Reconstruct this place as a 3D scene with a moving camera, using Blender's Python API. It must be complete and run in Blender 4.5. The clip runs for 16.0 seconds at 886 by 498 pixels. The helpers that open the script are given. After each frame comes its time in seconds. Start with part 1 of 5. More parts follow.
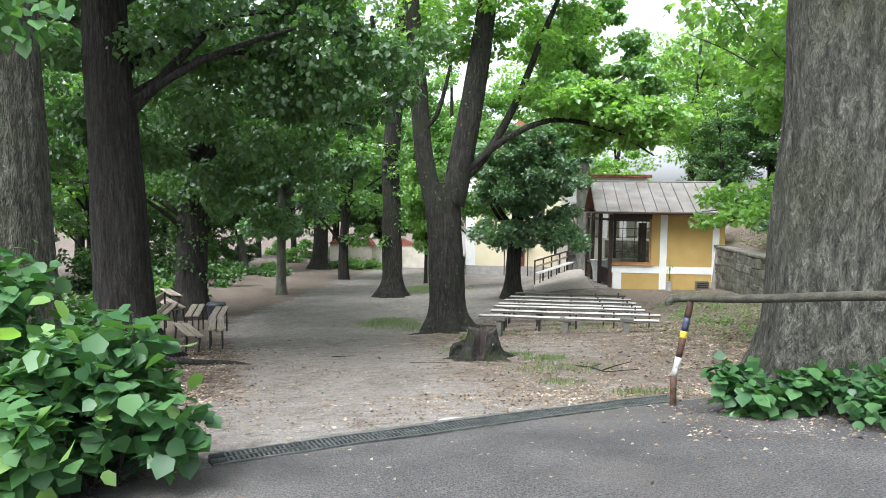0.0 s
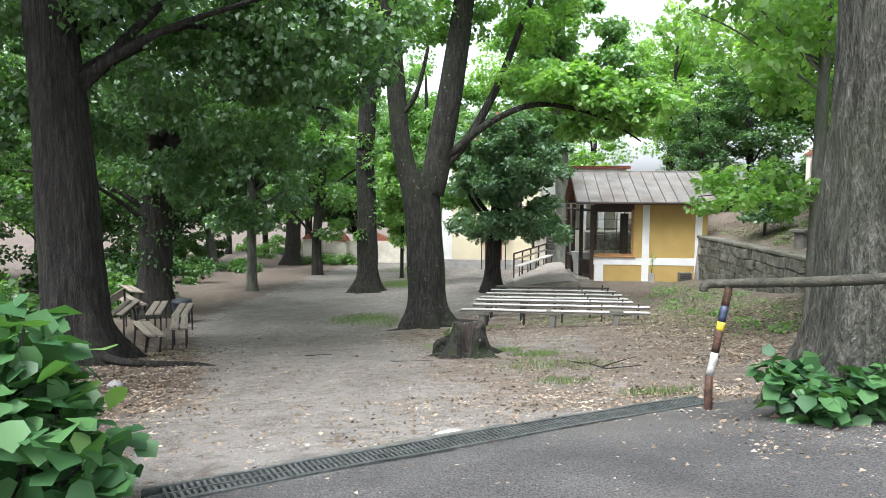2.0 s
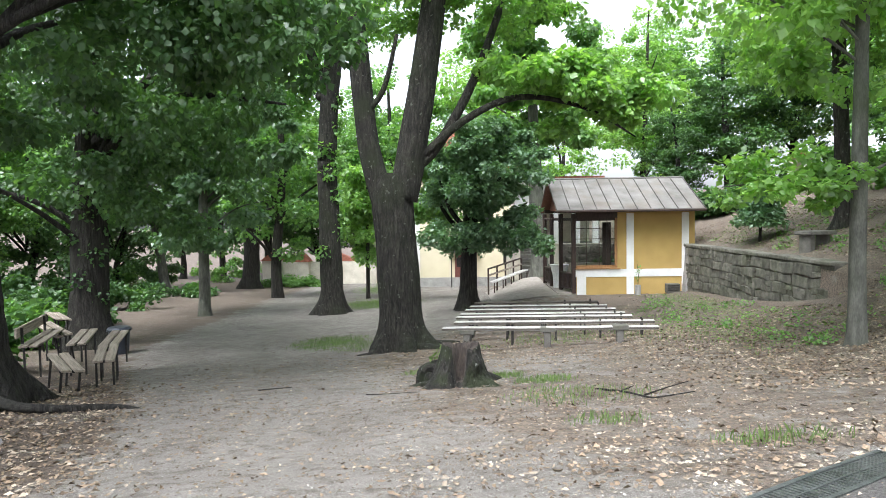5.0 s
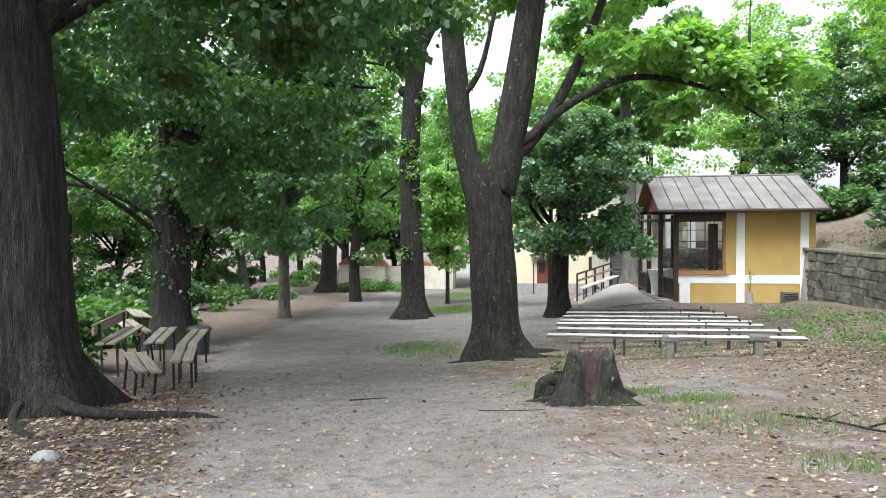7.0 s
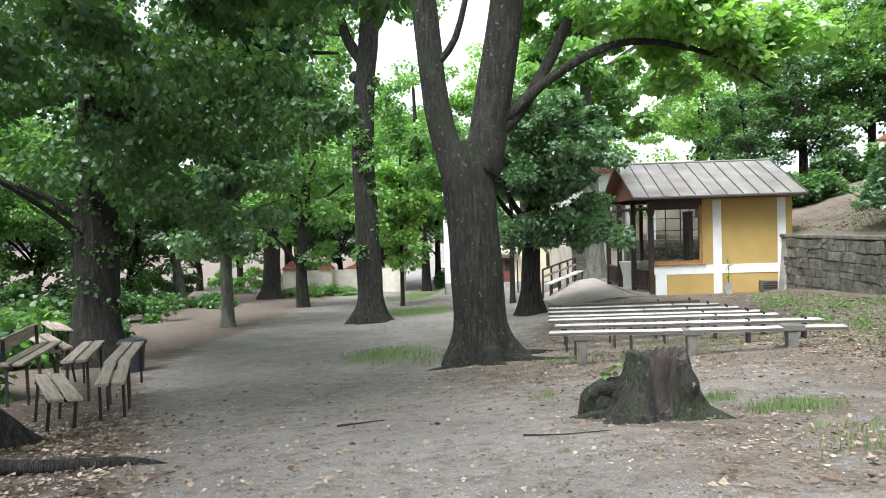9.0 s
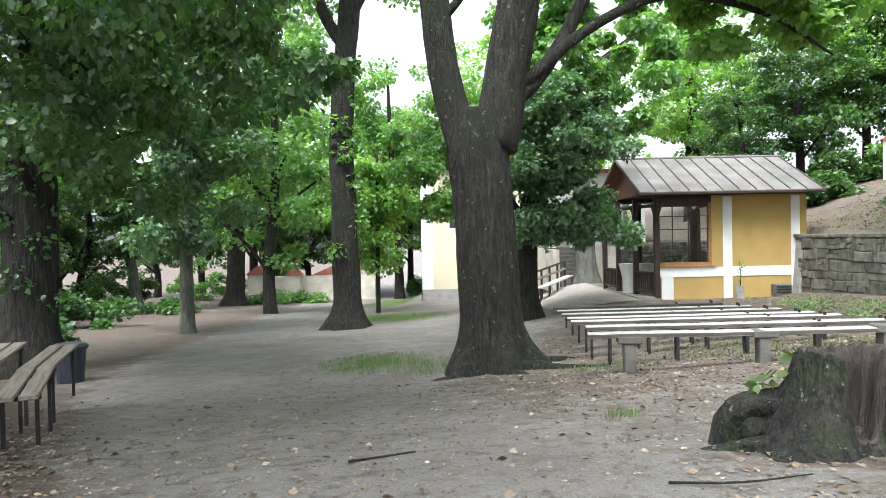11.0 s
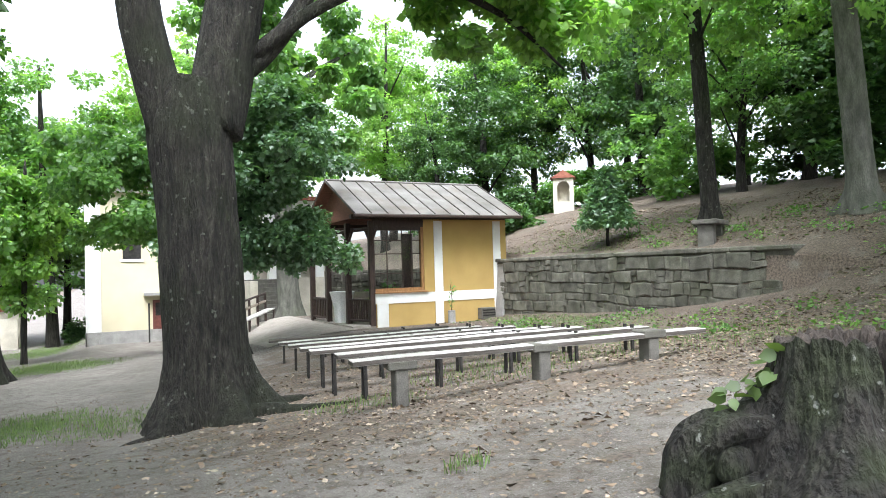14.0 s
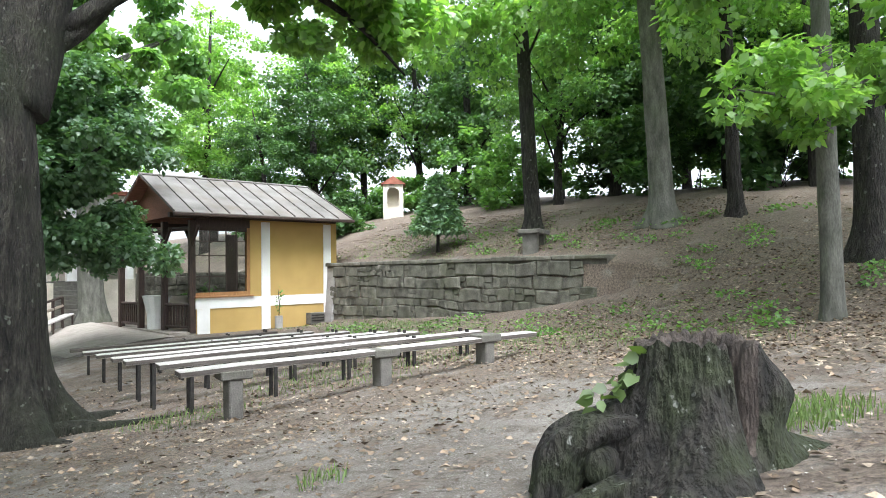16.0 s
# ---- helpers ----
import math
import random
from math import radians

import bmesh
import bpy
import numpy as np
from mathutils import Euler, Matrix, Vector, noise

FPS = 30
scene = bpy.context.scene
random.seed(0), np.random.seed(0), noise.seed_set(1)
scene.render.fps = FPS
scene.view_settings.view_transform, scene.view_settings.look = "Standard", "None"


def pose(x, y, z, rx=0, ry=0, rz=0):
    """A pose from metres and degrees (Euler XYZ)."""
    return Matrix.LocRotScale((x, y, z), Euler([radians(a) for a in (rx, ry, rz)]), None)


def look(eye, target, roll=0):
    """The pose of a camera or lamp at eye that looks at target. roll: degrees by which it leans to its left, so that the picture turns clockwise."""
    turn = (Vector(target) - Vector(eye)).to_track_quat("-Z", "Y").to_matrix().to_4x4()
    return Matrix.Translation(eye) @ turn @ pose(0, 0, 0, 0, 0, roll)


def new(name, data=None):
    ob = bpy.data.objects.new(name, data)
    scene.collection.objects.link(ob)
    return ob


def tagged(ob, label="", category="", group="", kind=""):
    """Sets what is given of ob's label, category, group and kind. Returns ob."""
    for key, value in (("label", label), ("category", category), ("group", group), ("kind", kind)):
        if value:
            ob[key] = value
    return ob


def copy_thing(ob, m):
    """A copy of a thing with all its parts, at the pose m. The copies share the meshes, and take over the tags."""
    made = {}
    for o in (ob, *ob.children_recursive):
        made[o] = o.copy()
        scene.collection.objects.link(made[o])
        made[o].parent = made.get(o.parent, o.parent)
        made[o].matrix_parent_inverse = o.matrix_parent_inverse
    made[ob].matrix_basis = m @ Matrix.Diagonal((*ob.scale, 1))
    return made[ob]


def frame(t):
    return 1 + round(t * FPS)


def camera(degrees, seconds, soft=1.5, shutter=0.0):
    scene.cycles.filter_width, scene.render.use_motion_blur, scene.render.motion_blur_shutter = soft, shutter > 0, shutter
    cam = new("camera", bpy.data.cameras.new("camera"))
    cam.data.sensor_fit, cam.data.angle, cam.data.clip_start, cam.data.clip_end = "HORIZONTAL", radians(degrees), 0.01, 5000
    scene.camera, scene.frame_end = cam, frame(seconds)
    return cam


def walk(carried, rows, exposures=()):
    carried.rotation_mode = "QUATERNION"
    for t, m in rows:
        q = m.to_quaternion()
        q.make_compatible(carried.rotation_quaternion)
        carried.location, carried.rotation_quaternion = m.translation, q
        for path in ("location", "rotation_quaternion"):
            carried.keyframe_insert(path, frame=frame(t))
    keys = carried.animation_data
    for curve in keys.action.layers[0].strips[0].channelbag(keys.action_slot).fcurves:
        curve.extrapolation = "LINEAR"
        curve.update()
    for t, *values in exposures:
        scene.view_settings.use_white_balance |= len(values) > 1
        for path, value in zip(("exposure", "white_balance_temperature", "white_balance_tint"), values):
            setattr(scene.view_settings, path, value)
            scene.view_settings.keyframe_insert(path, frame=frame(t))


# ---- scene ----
cam = camera(66.6, 16.0, soft=0.85)
PATH = [
    (0, (0.409, -3.901, 3.824), (0.166, -1.921, 3.677), 0.6),
    (0.5, (0.344, -3.773, 3.804), (0.121, -1.793, 3.637), 0.9),
    (1, (0.271, -3.577, 3.738), (0.07, -1.596, 3.554), 0.2),
    (1.5, (0.218, -3.274, 3.685), (0.027, -1.291, 3.506), 0.0),
    (2, (0.127, -2.885, 3.608), (-0.039, -0.899, 3.449), 0.3),
    (2.5, (0.011, -2.498, 3.528), (-0.1, -0.507, 3.382), -0.0),
    (3, (-0.057, -2.086, 3.463), (-0.128, -0.091, 3.338), -0.7),
    (3.5, (-0.124, -1.699, 3.372), (-0.151, 0.298, 3.261), -0.2),
    (4, (-0.198, -1.293, 3.286), (-0.218, 0.704, 3.175), -0.4),
    (6.5, (-0.93, 0.623, 2.926), (-1.149, 2.61, 2.859), -0.9),
    (7, (-1.178, 1.068, 2.822), (-1.444, 3.049, 2.752), -0.5),
    (7.5, (-1.423, 1.491, 2.744), (-1.672, 3.474, 2.669), -0.1),
    (8, (-1.719, 1.989, 2.677), (-1.907, 3.979, 2.602), -0.5),
    (10.5, (-2.944, 4.896, 2.069), (-2.96, 6.896, 2.033), -1.6),
    (11, (-3.137, 5.481, 1.954), (-3.123, 7.481, 1.923), -1.2),
    (11.5, (-3.246, 6.023, 1.861), (-3.195, 8.022, 1.835), -2.1),
    (12, (-3.333, 6.552, 1.764), (-3.247, 8.551, 1.762), -1.7),
    (12.5, (-3.376, 6.992, 1.672), (-3.068, 8.968, 1.686), -1.6),
    (13, (-3.422, 7.408, 1.627), (-2.897, 9.337, 1.646), -1.5),
    (13.5, (-3.482, 7.712, 1.589), (-2.764, 9.578, 1.642), -1.4),
    (14, (-3.553, 7.958, 1.517), (-2.643, 9.738, 1.579), -1.7),
    (14.5, (-3.605, 8.143, 1.506), (-2.566, 9.852, 1.561), -1.9),
    (15, (-3.653, 8.22, 1.508), (-2.485, 9.842, 1.562), -1.8),
    (15.5, (-3.666, 8.25, 1.507), (-2.401, 9.798, 1.565), -1.6),
    (16, (-3.666, 8.242, 1.513), (-2.329, 9.728, 1.578), -0.9),
]
walk(cam, [(t, look(eye, target, roll)) for t, eye, target, roll in PATH], exposures=[(0, 1.62, 6000, 10), (16, 1.92, 5950, 10)])

# ---- world and light ----
world = bpy.data.worlds.new("world")
scene.world = world
world.use_nodes = True
wn, wl = world.node_tree.nodes, world.node_tree.links
sky = wn.new("ShaderNodeTexSky")
sky.sky_type, sky.sun_disc = "NISHITA", False
sky.sun_elevation, sky.sun_rotation = radians(60), radians(205)
sky.dust_density, sky.ozone_density = 4.0, 1.0
pale = wn.new("ShaderNodeHueSaturation")
pale.inputs["Saturation"].default_value = 0.22
wl.new(sky.outputs[0], pale.inputs["Color"])
wl.new(pale.outputs[0], wn["Background"].inputs["Color"])
wn["Background"].inputs["Strength"].default_value = 0.15
sun = new("sun", bpy.data.lights.new("sun", "SUN"))
sun.data.energy, sun.data.angle, sun.data.color = 1.6, radians(36), (1.0, 0.97, 0.93)
sun.matrix_world = look((-7.3, -15.7, 60), (0, 0, 30))


# ---- materials ----
def mat(name, stops, scale=6.0, rough=0.8, bump=0.25, detail=9.0, fine=60.0, fine_amt=0.25, stretch=(1, 1, 1), metal=0.0, island=0.0, stain=0.0, stain_col=(0.1, 0.1, 0.08), stain_scale=0.8):
    """A surface with a coarse and a fine grain: stops are colours from the dark to the light end of the coarse noise."""
    m = bpy.data.materials.new(name)
    m.use_nodes = True
    n, l = m.node_tree.nodes, m.node_tree.links
    p = n["Principled BSDF"]
    co = n.new("ShaderNodeTexCoord")
    mp = n.new("ShaderNodeMapping")
    mp.inputs["Scale"].default_value = stretch
    l.new(co.outputs["Object"], mp.inputs["Vector"])
    big = n.new("ShaderNodeTexNoise")
    big.inputs["Scale"].default_value, big.inputs["Detail"].default_value = scale, detail
    l.new(mp.outputs[0], big.inputs["Vector"])
    ramp = n.new("ShaderNodeValToRGB")
    els = ramp.color_ramp.elements
    while len(els) < len(stops):
        els.new(0.5)
    for i, c in enumerate(stops):
        els[i].position = 0.3 + 0.4 * i / max(1, len(stops) - 1)
        els[i].color = (*c, 1)
    l.new(big.outputs["Fac"], ramp.inputs["Fac"])
    small = n.new("ShaderNodeTexNoise")
    small.inputs["Scale"].default_value, small.inputs["Detail"].default_value = fine, 4
    l.new(mp.outputs[0], small.inputs["Vector"])
    hsv = n.new("ShaderNodeHueSaturation")
    l.new(ramp.outputs[0], hsv.inputs["Color"])
    val = n.new("ShaderNodeMapRange")
    val.inputs["From Min"].default_value, val.inputs["From Max"].default_value = 0.3, 0.7
    val.inputs["To Min"].default_value, val.inputs["To Max"].default_value = 1 - fine_amt, 1 + fine_amt
    l.new(small.outputs["Fac"], val.inputs["Value"])
    out = val.outputs[0]
    if island:
        info = n.new("ShaderNodeObjectInfo")
        geo = n.new("ShaderNodeNewGeometry")
        add = n.new("ShaderNodeMath")
        l.new(info.outputs["Random"], add.inputs[0])
        l.new(geo.outputs["Random Per Island"], add.inputs[1])
        fr = n.new("ShaderNodeMath")
        fr.operation = "FRACT"
        l.new(add.outputs[0], fr.inputs[0])
        mr = n.new("ShaderNodeMapRange")
        mr.inputs["To Min"].default_value, mr.inputs["To Max"].default_value = 1 - island, 1 + island
        l.new(fr.outputs[0], mr.inputs["Value"])
        mul = n.new("ShaderNodeMath")
        mul.operation = "MULTIPLY"
        l.new(out, mul.inputs[0])
        l.new(mr.outputs[0], mul.inputs[1])
        out = mul.outputs[0]
    l.new(out, hsv.inputs["Value"])
    col = hsv.outputs[0]
    if stain:
        sn = n.new("ShaderNodeTexNoise")
        sn.inputs["Scale"].default_value, sn.inputs["Detail"].default_value = stain_scale, 6
        l.new(co.outputs["Object"], sn.inputs["Vector"])
        sr = n.new("ShaderNodeMapRange")
        sr.inputs["From Min"].default_value, sr.inputs["From Max"].default_value = 0.48, 0.68
        sr.inputs["To Max"].default_value = stain
        l.new(sn.outputs["Fac"], sr.inputs["Value"])
        mx = n.new("ShaderNodeMix")
        mx.data_type = "RGBA"
        l.new(sr.outputs[0], mx.inputs["Factor"])
        l.new(col, mx.inputs["A"])
        mx.inputs["B"].default_value = (*stain_col, 1)
        col = mx.outputs["Result"]
    l.new(col, p.inputs["Base Color"])
    p.inputs["Roughness"].default_value, p.inputs["Metallic"].default_value = rough, metal
    if bump:
        hi = n.new("ShaderNodeMath")
        l.new(big.outputs["Fac"], hi.inputs[0])
        l.new(small.outputs["Fac"], hi.inputs[1])
        b = n.new("ShaderNodeBump")
        b.inputs["Strength"].default_value, b.inputs["Distance"].default_value = bump, 0.03 if bump < 1 else 0.09
        l.new(hi.outputs[0], b.inputs["Height"])
        l.new(b.outputs[0], p.inputs["Normal"])
    return m


def leaf_mat(name, dark, light, through_amt=0.4, gloss=0.06):
    """Leaves: light passes through them, and each has its own tone."""
    m = bpy.data.materials.new(name)
    m.use_nodes = True
    n, l = m.node_tree.nodes, m.node_tree.links
    n.remove(n["Principled BSDF"])
    geo = n.new("ShaderNodeNewGeometry")
    co = n.new("ShaderNodeTexCoord")
    ns = n.new("ShaderNodeTexNoise")
    ns.inputs["Scale"].default_value, ns.inputs["Detail"].default_value = 0.55, 3
    l.new(co.outputs["Object"], ns.inputs["Vector"])
    add = n.new("ShaderNodeMath")
    add.operation = "MULTIPLY_ADD"
    l.new(geo.outputs["Random Per Island"], add.inputs[0])
    add.inputs[1].default_value = 0.55
    l.new(ns.outputs["Fac"], add.inputs[2])
    sub = n.new("ShaderNodeMapRange")
    sub.inputs["From Min"].default_value, sub.inputs["From Max"].default_value = 0.4, 1.15
    l.new(add.outputs[0], sub.inputs["Value"])
    mx = n.new("ShaderNodeMix")
    mx.data_type = "RGBA"
    l.new(sub.outputs[0], mx.inputs["Factor"])
    mx.inputs["A"].default_value, mx.inputs["B"].default_value = (*dark, 1), (*light, 1)
    dif, tra, glo = n.new("ShaderNodeBsdfDiffuse"), n.new("ShaderNodeBsdfTranslucent"), n.new("ShaderNodeBsdfGlossy")
    glo.inputs["Roughness"].default_value = 0.45
    warm = n.new("ShaderNodeMix")
    warm.data_type, warm.blend_type = "RGBA", "MULTIPLY"
    warm.inputs["Factor"].default_value = 1.0
    warm.inputs["B"].default_value = (1.5, 1.6, 0.6, 1)
    l.new(mx.outputs["Result"], warm.inputs["A"])
    l.new(mx.outputs["Result"], dif.inputs["Color"])
    l.new(warm.outputs["Result"], tra.inputs["Color"])
    a, b = n.new("ShaderNodeMixShader"), n.new("ShaderNodeMixShader")
    a.inputs["Fac"].default_value, b.inputs["Fac"].default_value = through_amt, gloss
    l.new(dif.outputs[0], a.inputs[1])
    l.new(tra.outputs[0], a.inputs[2])
    l.new(a.outputs[0], b.inputs[1])
    l.new(glo.outputs[0], b.inputs[2])
    l.new(b.outputs[0], n["Material Output"].inputs["Surface"])
    return m


def ground_mat():
    """Trodden gravelly earth on the way, leaf litter beside it and on the hill, thin grass in patches."""
    m = bpy.data.materials.new("earth")
    m.use_nodes = True
    n, l = m.node_tree.nodes, m.node_tree.links
    p = n["Principled BSDF"]
    co = n.new("ShaderNodeTexCoord")

    def tex(scale, detail=6.0, rough=0.6):
        t = n.new("ShaderNodeTexNoise")
        t.inputs["Scale"].default_value, t.inputs["Detail"].default_value, t.inputs["Roughness"].default_value = scale, detail, rough
        l.new(co.outputs["Object"], t.inputs["Vector"])
        return t.outputs["Fac"]

    def rng(src, a, b, c=0.0, d=1.0):
        r = n.new("ShaderNodeMapRange")
        for k, v in zip(("From Min", "From Max", "To Min", "To Max"), (a, b, c, d)):
            r.inputs[k].default_value = v
        l.new(src, r.inputs["Value"])
        return r.outputs[0]

    def mix(f, a, b, kind="MIX"):
        x = n.new("ShaderNodeMix")
        x.data_type, x.blend_type = "RGBA", kind
        for k, v in (("Factor", f), ("A", a), ("B", b)):
            if isinstance(v, tuple):
                x.inputs[k].default_value = (*v, 1)
            elif isinstance(v, float):
                x.inputs[k].default_value = v
            else:
                l.new(v, x.inputs[k])
        return x.outputs["Result"]

    at = n.new("ShaderNodeAttribute")
    at.attribute_name = "cover"
    sep = n.new("ShaderNodeSeparateColor")
    l.new(at.outputs["Color"], sep.inputs[0])
    earth = mix(rng(tex(0.7), 0.35, 0.65), (0.122, 0.104, 0.086), (0.222, 0.202, 0.178))
    earth = mix(rng(tex(55, 8, 0.8), 0.5, 0.62), earth, (0.31, 0.295, 0.27))
    earth = mix(rng(tex(38, 6, 0.8), 0.54, 0.66), earth, (0.07, 0.06, 0.05))
    earth = mix(rng(tex(5, 8), 0.5, 0.66), earth, (0.1, 0.08, 0.063))
    earth = mix(rng(tex(130, 3, 0.7), 0.56, 0.64), earth, (0.36, 0.345, 0.32))
    earth = mix(rng(tex(95, 3, 0.7), 0.58, 0.66), earth, (0.05, 0.042, 0.034))
    litter = mix(rng(tex(22, 9, 0.75), 0.38, 0.62), (0.05, 0.038, 0.028), (0.225, 0.178, 0.138))
    litter = mix(rng(tex(1.3, 5), 0.5, 0.75), litter, (0.09, 0.07, 0.052))
    grass = mix(rng(tex(40, 6), 0.35, 0.65), (0.05, 0.08, 0.025), (0.16, 0.22, 0.07))
    edge = tex(2.2, 7)
    a1 = n.new("ShaderNodeMath")
    a1.operation = "ADD"
    l.new(sep.outputs[0], a1.inputs[0])
    l.new(rng(edge, 0.3, 0.7, -0.45, 0.45), a1.inputs[1])
    a2 = n.new("ShaderNodeMath")
    a2.operation = "ADD"
    l.new(sep.outputs[1], a2.inputs[0])
    l.new(rng(tex(3.1, 8), 0.3, 0.7, -0.5, 0.5), a2.inputs[1])
    # Dark brown litter under the western trees, with their shade put into its colour.
    shaded_litter = mix(rng(tex(24, 9, 0.75), 0.38, 0.64), (0.03, 0.022, 0.016), (0.135, 0.1, 0.074))
    litter = mix(sep.outputs[2], litter, shaded_litter)
    col = mix(rng(a1.outputs[0], 0.35, 0.75), earth, litter)
    col = mix(rng(a2.outputs[0], 0.45, 0.75), col, grass)
    l.new(col, p.inputs["Base Color"])
    p.inputs["Roughness"].default_value = 0.95
    hm = n.new("ShaderNodeMath")
    l.new(tex(30, 8, 0.75), hm.inputs[0])
    l.new(tex(4, 8), hm.inputs[1])
    b = n.new("ShaderNodeBump")
    b.inputs["Strength"].default_value, b.inputs["Distance"].default_value = 0.7, 0.04
    l.new(hm.outputs[0], b.inputs["Height"])
    l.new(b.outputs[0], p.inputs["Normal"])
    return m


EARTH = ground_mat()
BARK = mat("grey_brown_bark", [(0.007, 0.006, 0.005), (0.029, 0.026, 0.02), (0.062, 0.056, 0.045)], 15, 0.95, 1.0, fine=60, fine_amt=0.3, stretch=(1, 1, 0.2), stain=0.7, stain_col=(0.026, 0.034, 0.013), stain_scale=1.1)
BARK_OLD = mat("ridged_old_bark", [(0.016, 0.016, 0.011), (0.066, 0.066, 0.048), (0.135, 0.134, 0.108)], 17, 0.95, 1.0, fine=60, fine_amt=0.35, stretch=(1, 1, 0.24), stain=0.6, stain_col=(0.045, 0.055, 0.022), stain_scale=1.0)
BARK_DARK = mat("dark_bark", [(0.008, 0.0065, 0.0055), (0.028, 0.024, 0.02), (0.058, 0.052, 0.043)], 15, 0.95, 1.0, fine=60, fine_amt=0.3, stretch=(1, 1, 0.14), stain=0.4, stain_col=(0.03, 0.035, 0.018))
BARK_PALE = mat("smooth_pale_bark", [(0.055, 0.056, 0.045), (0.10, 0.10, 0.083), (0.15, 0.147, 0.125)], 7, 0.9, 0.5, fine=50, stretch=(1, 1, 0.3), stain=0.5, stain_col=(0.065, 0.08, 0.04))
STUMPWOOD = mat("mossy_stump_bark", [(0.005, 0.0045, 0.0035), (0.019, 0.017, 0.013), (0.04, 0.036, 0.03)], 11, 0.95, 1.0, fine=30, fine_amt=0.45, stretch=(1, 1, 0.35), stain=0.8, stain_col=(0.022, 0.032, 0.009), stain_scale=2.6)
ROTTEN = mat("rotten_heartwood", [(0.02, 0.016, 0.013), (0.07, 0.055, 0.045)], 12, 0.95, 0.8, stretch=(1, 1, 0.3))
LEAF_LIME = leaf_mat("lime_leaves", (0.085, 0.185, 0.06), (0.2, 0.36, 0.11), 0.54)
LEAF_BRIGHT = leaf_mat("bright_leaves", (0.12, 0.24, 0.065), (0.29, 0.47, 0.14), 0.58)
LEAF_DARK = leaf_mat("dark_leaves", (0.065, 0.145, 0.072), (0.17, 0.3, 0.15), 0.42, 0.1)
# Darker copy of the lime leaves; canopy shade is put into its colour.
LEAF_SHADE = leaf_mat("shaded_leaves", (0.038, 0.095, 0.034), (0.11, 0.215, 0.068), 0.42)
LEAF_BUSH = leaf_mat("hazel_leaves", (0.03, 0.09, 0.037), (0.095, 0.205, 0.068), 0.3, 0.03)
LEAF_GRASS = leaf_mat("grass_blades", (0.07, 0.11, 0.035), (0.18, 0.27, 0.085), 0.35)
LITTER = mat("fallen_leaves", [(0.08, 0.055, 0.032), (0.19, 0.14, 0.095), (0.36, 0.31, 0.24)], 3, 0.9, 0.0, island=0.6)
PEBBLE = mat("pebbles", [(0.16, 0.15, 0.135), (0.34, 0.325, 0.3)], 3, 0.9, 0.0, island=0.5)
OCHRE = mat("ochre_render", [(0.40, 0.27, 0.09), (0.47, 0.325, 0.115)], 1.6, 0.92, 0.15, fine=90, fine_amt=0.08, stain=0.25, stain_col=(0.42, 0.27, 0.09), stain_scale=0.9)
CREAM = mat("cream_render", [(0.62, 0.555, 0.385), (0.67, 0.61, 0.44)], 1.2, 0.92, 0.12, fine=80, fine_amt=0.06)
WHITE = mat("white_lime_paint", [(0.70, 0.70, 0.68), (0.80, 0.80, 0.78)], 2.0, 0.9, 0.15, fine=70, fine_amt=0.07, stain=0.25, stain_col=(0.55, 0.53, 0.48), stain_scale=1.6)
GREYRENDER = mat("grey_plinth_render", [(0.26, 0.25, 0.24), (0.38, 0.37, 0.35)], 3, 0.95, 0.3, fine=60)
OLDWALL = mat("weathered_wall_render", [(0.5, 0.46, 0.38), (0.66, 0.62, 0.53)], 1.5, 0.95, 0.3, stain=0.6, stain_col=(0.33, 0.3, 0.24))
DARKWOOD = mat("dark_stained_wood", [(0.022, 0.013, 0.010), (0.06, 0.035, 0.026)], 8, 0.6, 0.3, stretch=(4, 4, 0.5), fine=50)
REDWOOD = mat("red_brown_boards", [(0.12, 0.045, 0.025), (0.22, 0.09, 0.05)], 6, 0.7, 0.3, stretch=(0.6, 4, 4))
OAKFRAME = mat("orange_brown_window_wood", [(0.22, 0.11, 0.04), (0.36, 0.19, 0.075)], 8, 0.6, 0.2, stretch=(3, 3, 0.5))
PLANK = mat("weathered_bench_plank", [(0.30, 0.285, 0.265), (0.46, 0.445, 0.42), (0.58, 0.565, 0.54)], 5, 0.85, 0.4, stretch=(0.35, 5, 5), fine=40, island=0.12, stain=0.5, stain_col=(0.3, 0.27, 0.23), stain_scale=2.0)
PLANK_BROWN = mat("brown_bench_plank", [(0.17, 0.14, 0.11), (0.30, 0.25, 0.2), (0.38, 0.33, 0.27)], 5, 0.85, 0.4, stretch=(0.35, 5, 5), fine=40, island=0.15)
# Bench board sides painted dark to stand for shade below the sky-lit tops.
PLANK_EDGE_SHADE = mat("shaded_plank_edge", [(0.05, 0.043, 0.036), (0.12, 0.105, 0.09)], 5, 0.85, 0.4, stretch=(0.35, 5, 5), fine=40)
PLANK_DARK = mat("dark_wet_plank", [(0.06, 0.05, 0.042), (0.13, 0.11, 0.09)], 5, 0.8, 0.4, stretch=(0.35, 5, 5), fine=40)
CONCRETE = mat("worn_concrete", [(0.09, 0.085, 0.075), (0.17, 0.16, 0.142)], 6, 0.95, 0.5, fine=60, stain=0.5, stain_col=(0.1, 0.1, 0.07), stain_scale=2)
PALESTONE = mat("pale_stone_floor", [(0.25, 0.222, 0.19), (0.35, 0.318, 0.278)], 3, 0.9, 0.3)
RUST = mat("rusty_brown_iron", [(0.045, 0.025, 0.018), (0.11, 0.06, 0.04)], 14, 0.7, 0.4, metal=0.4)
RAILMAT = mat("mossy_grey_rail", [(0.035, 0.033, 0.024), (0.08, 0.075, 0.055)], 10, 0.75, 0.4, metal=0.2)
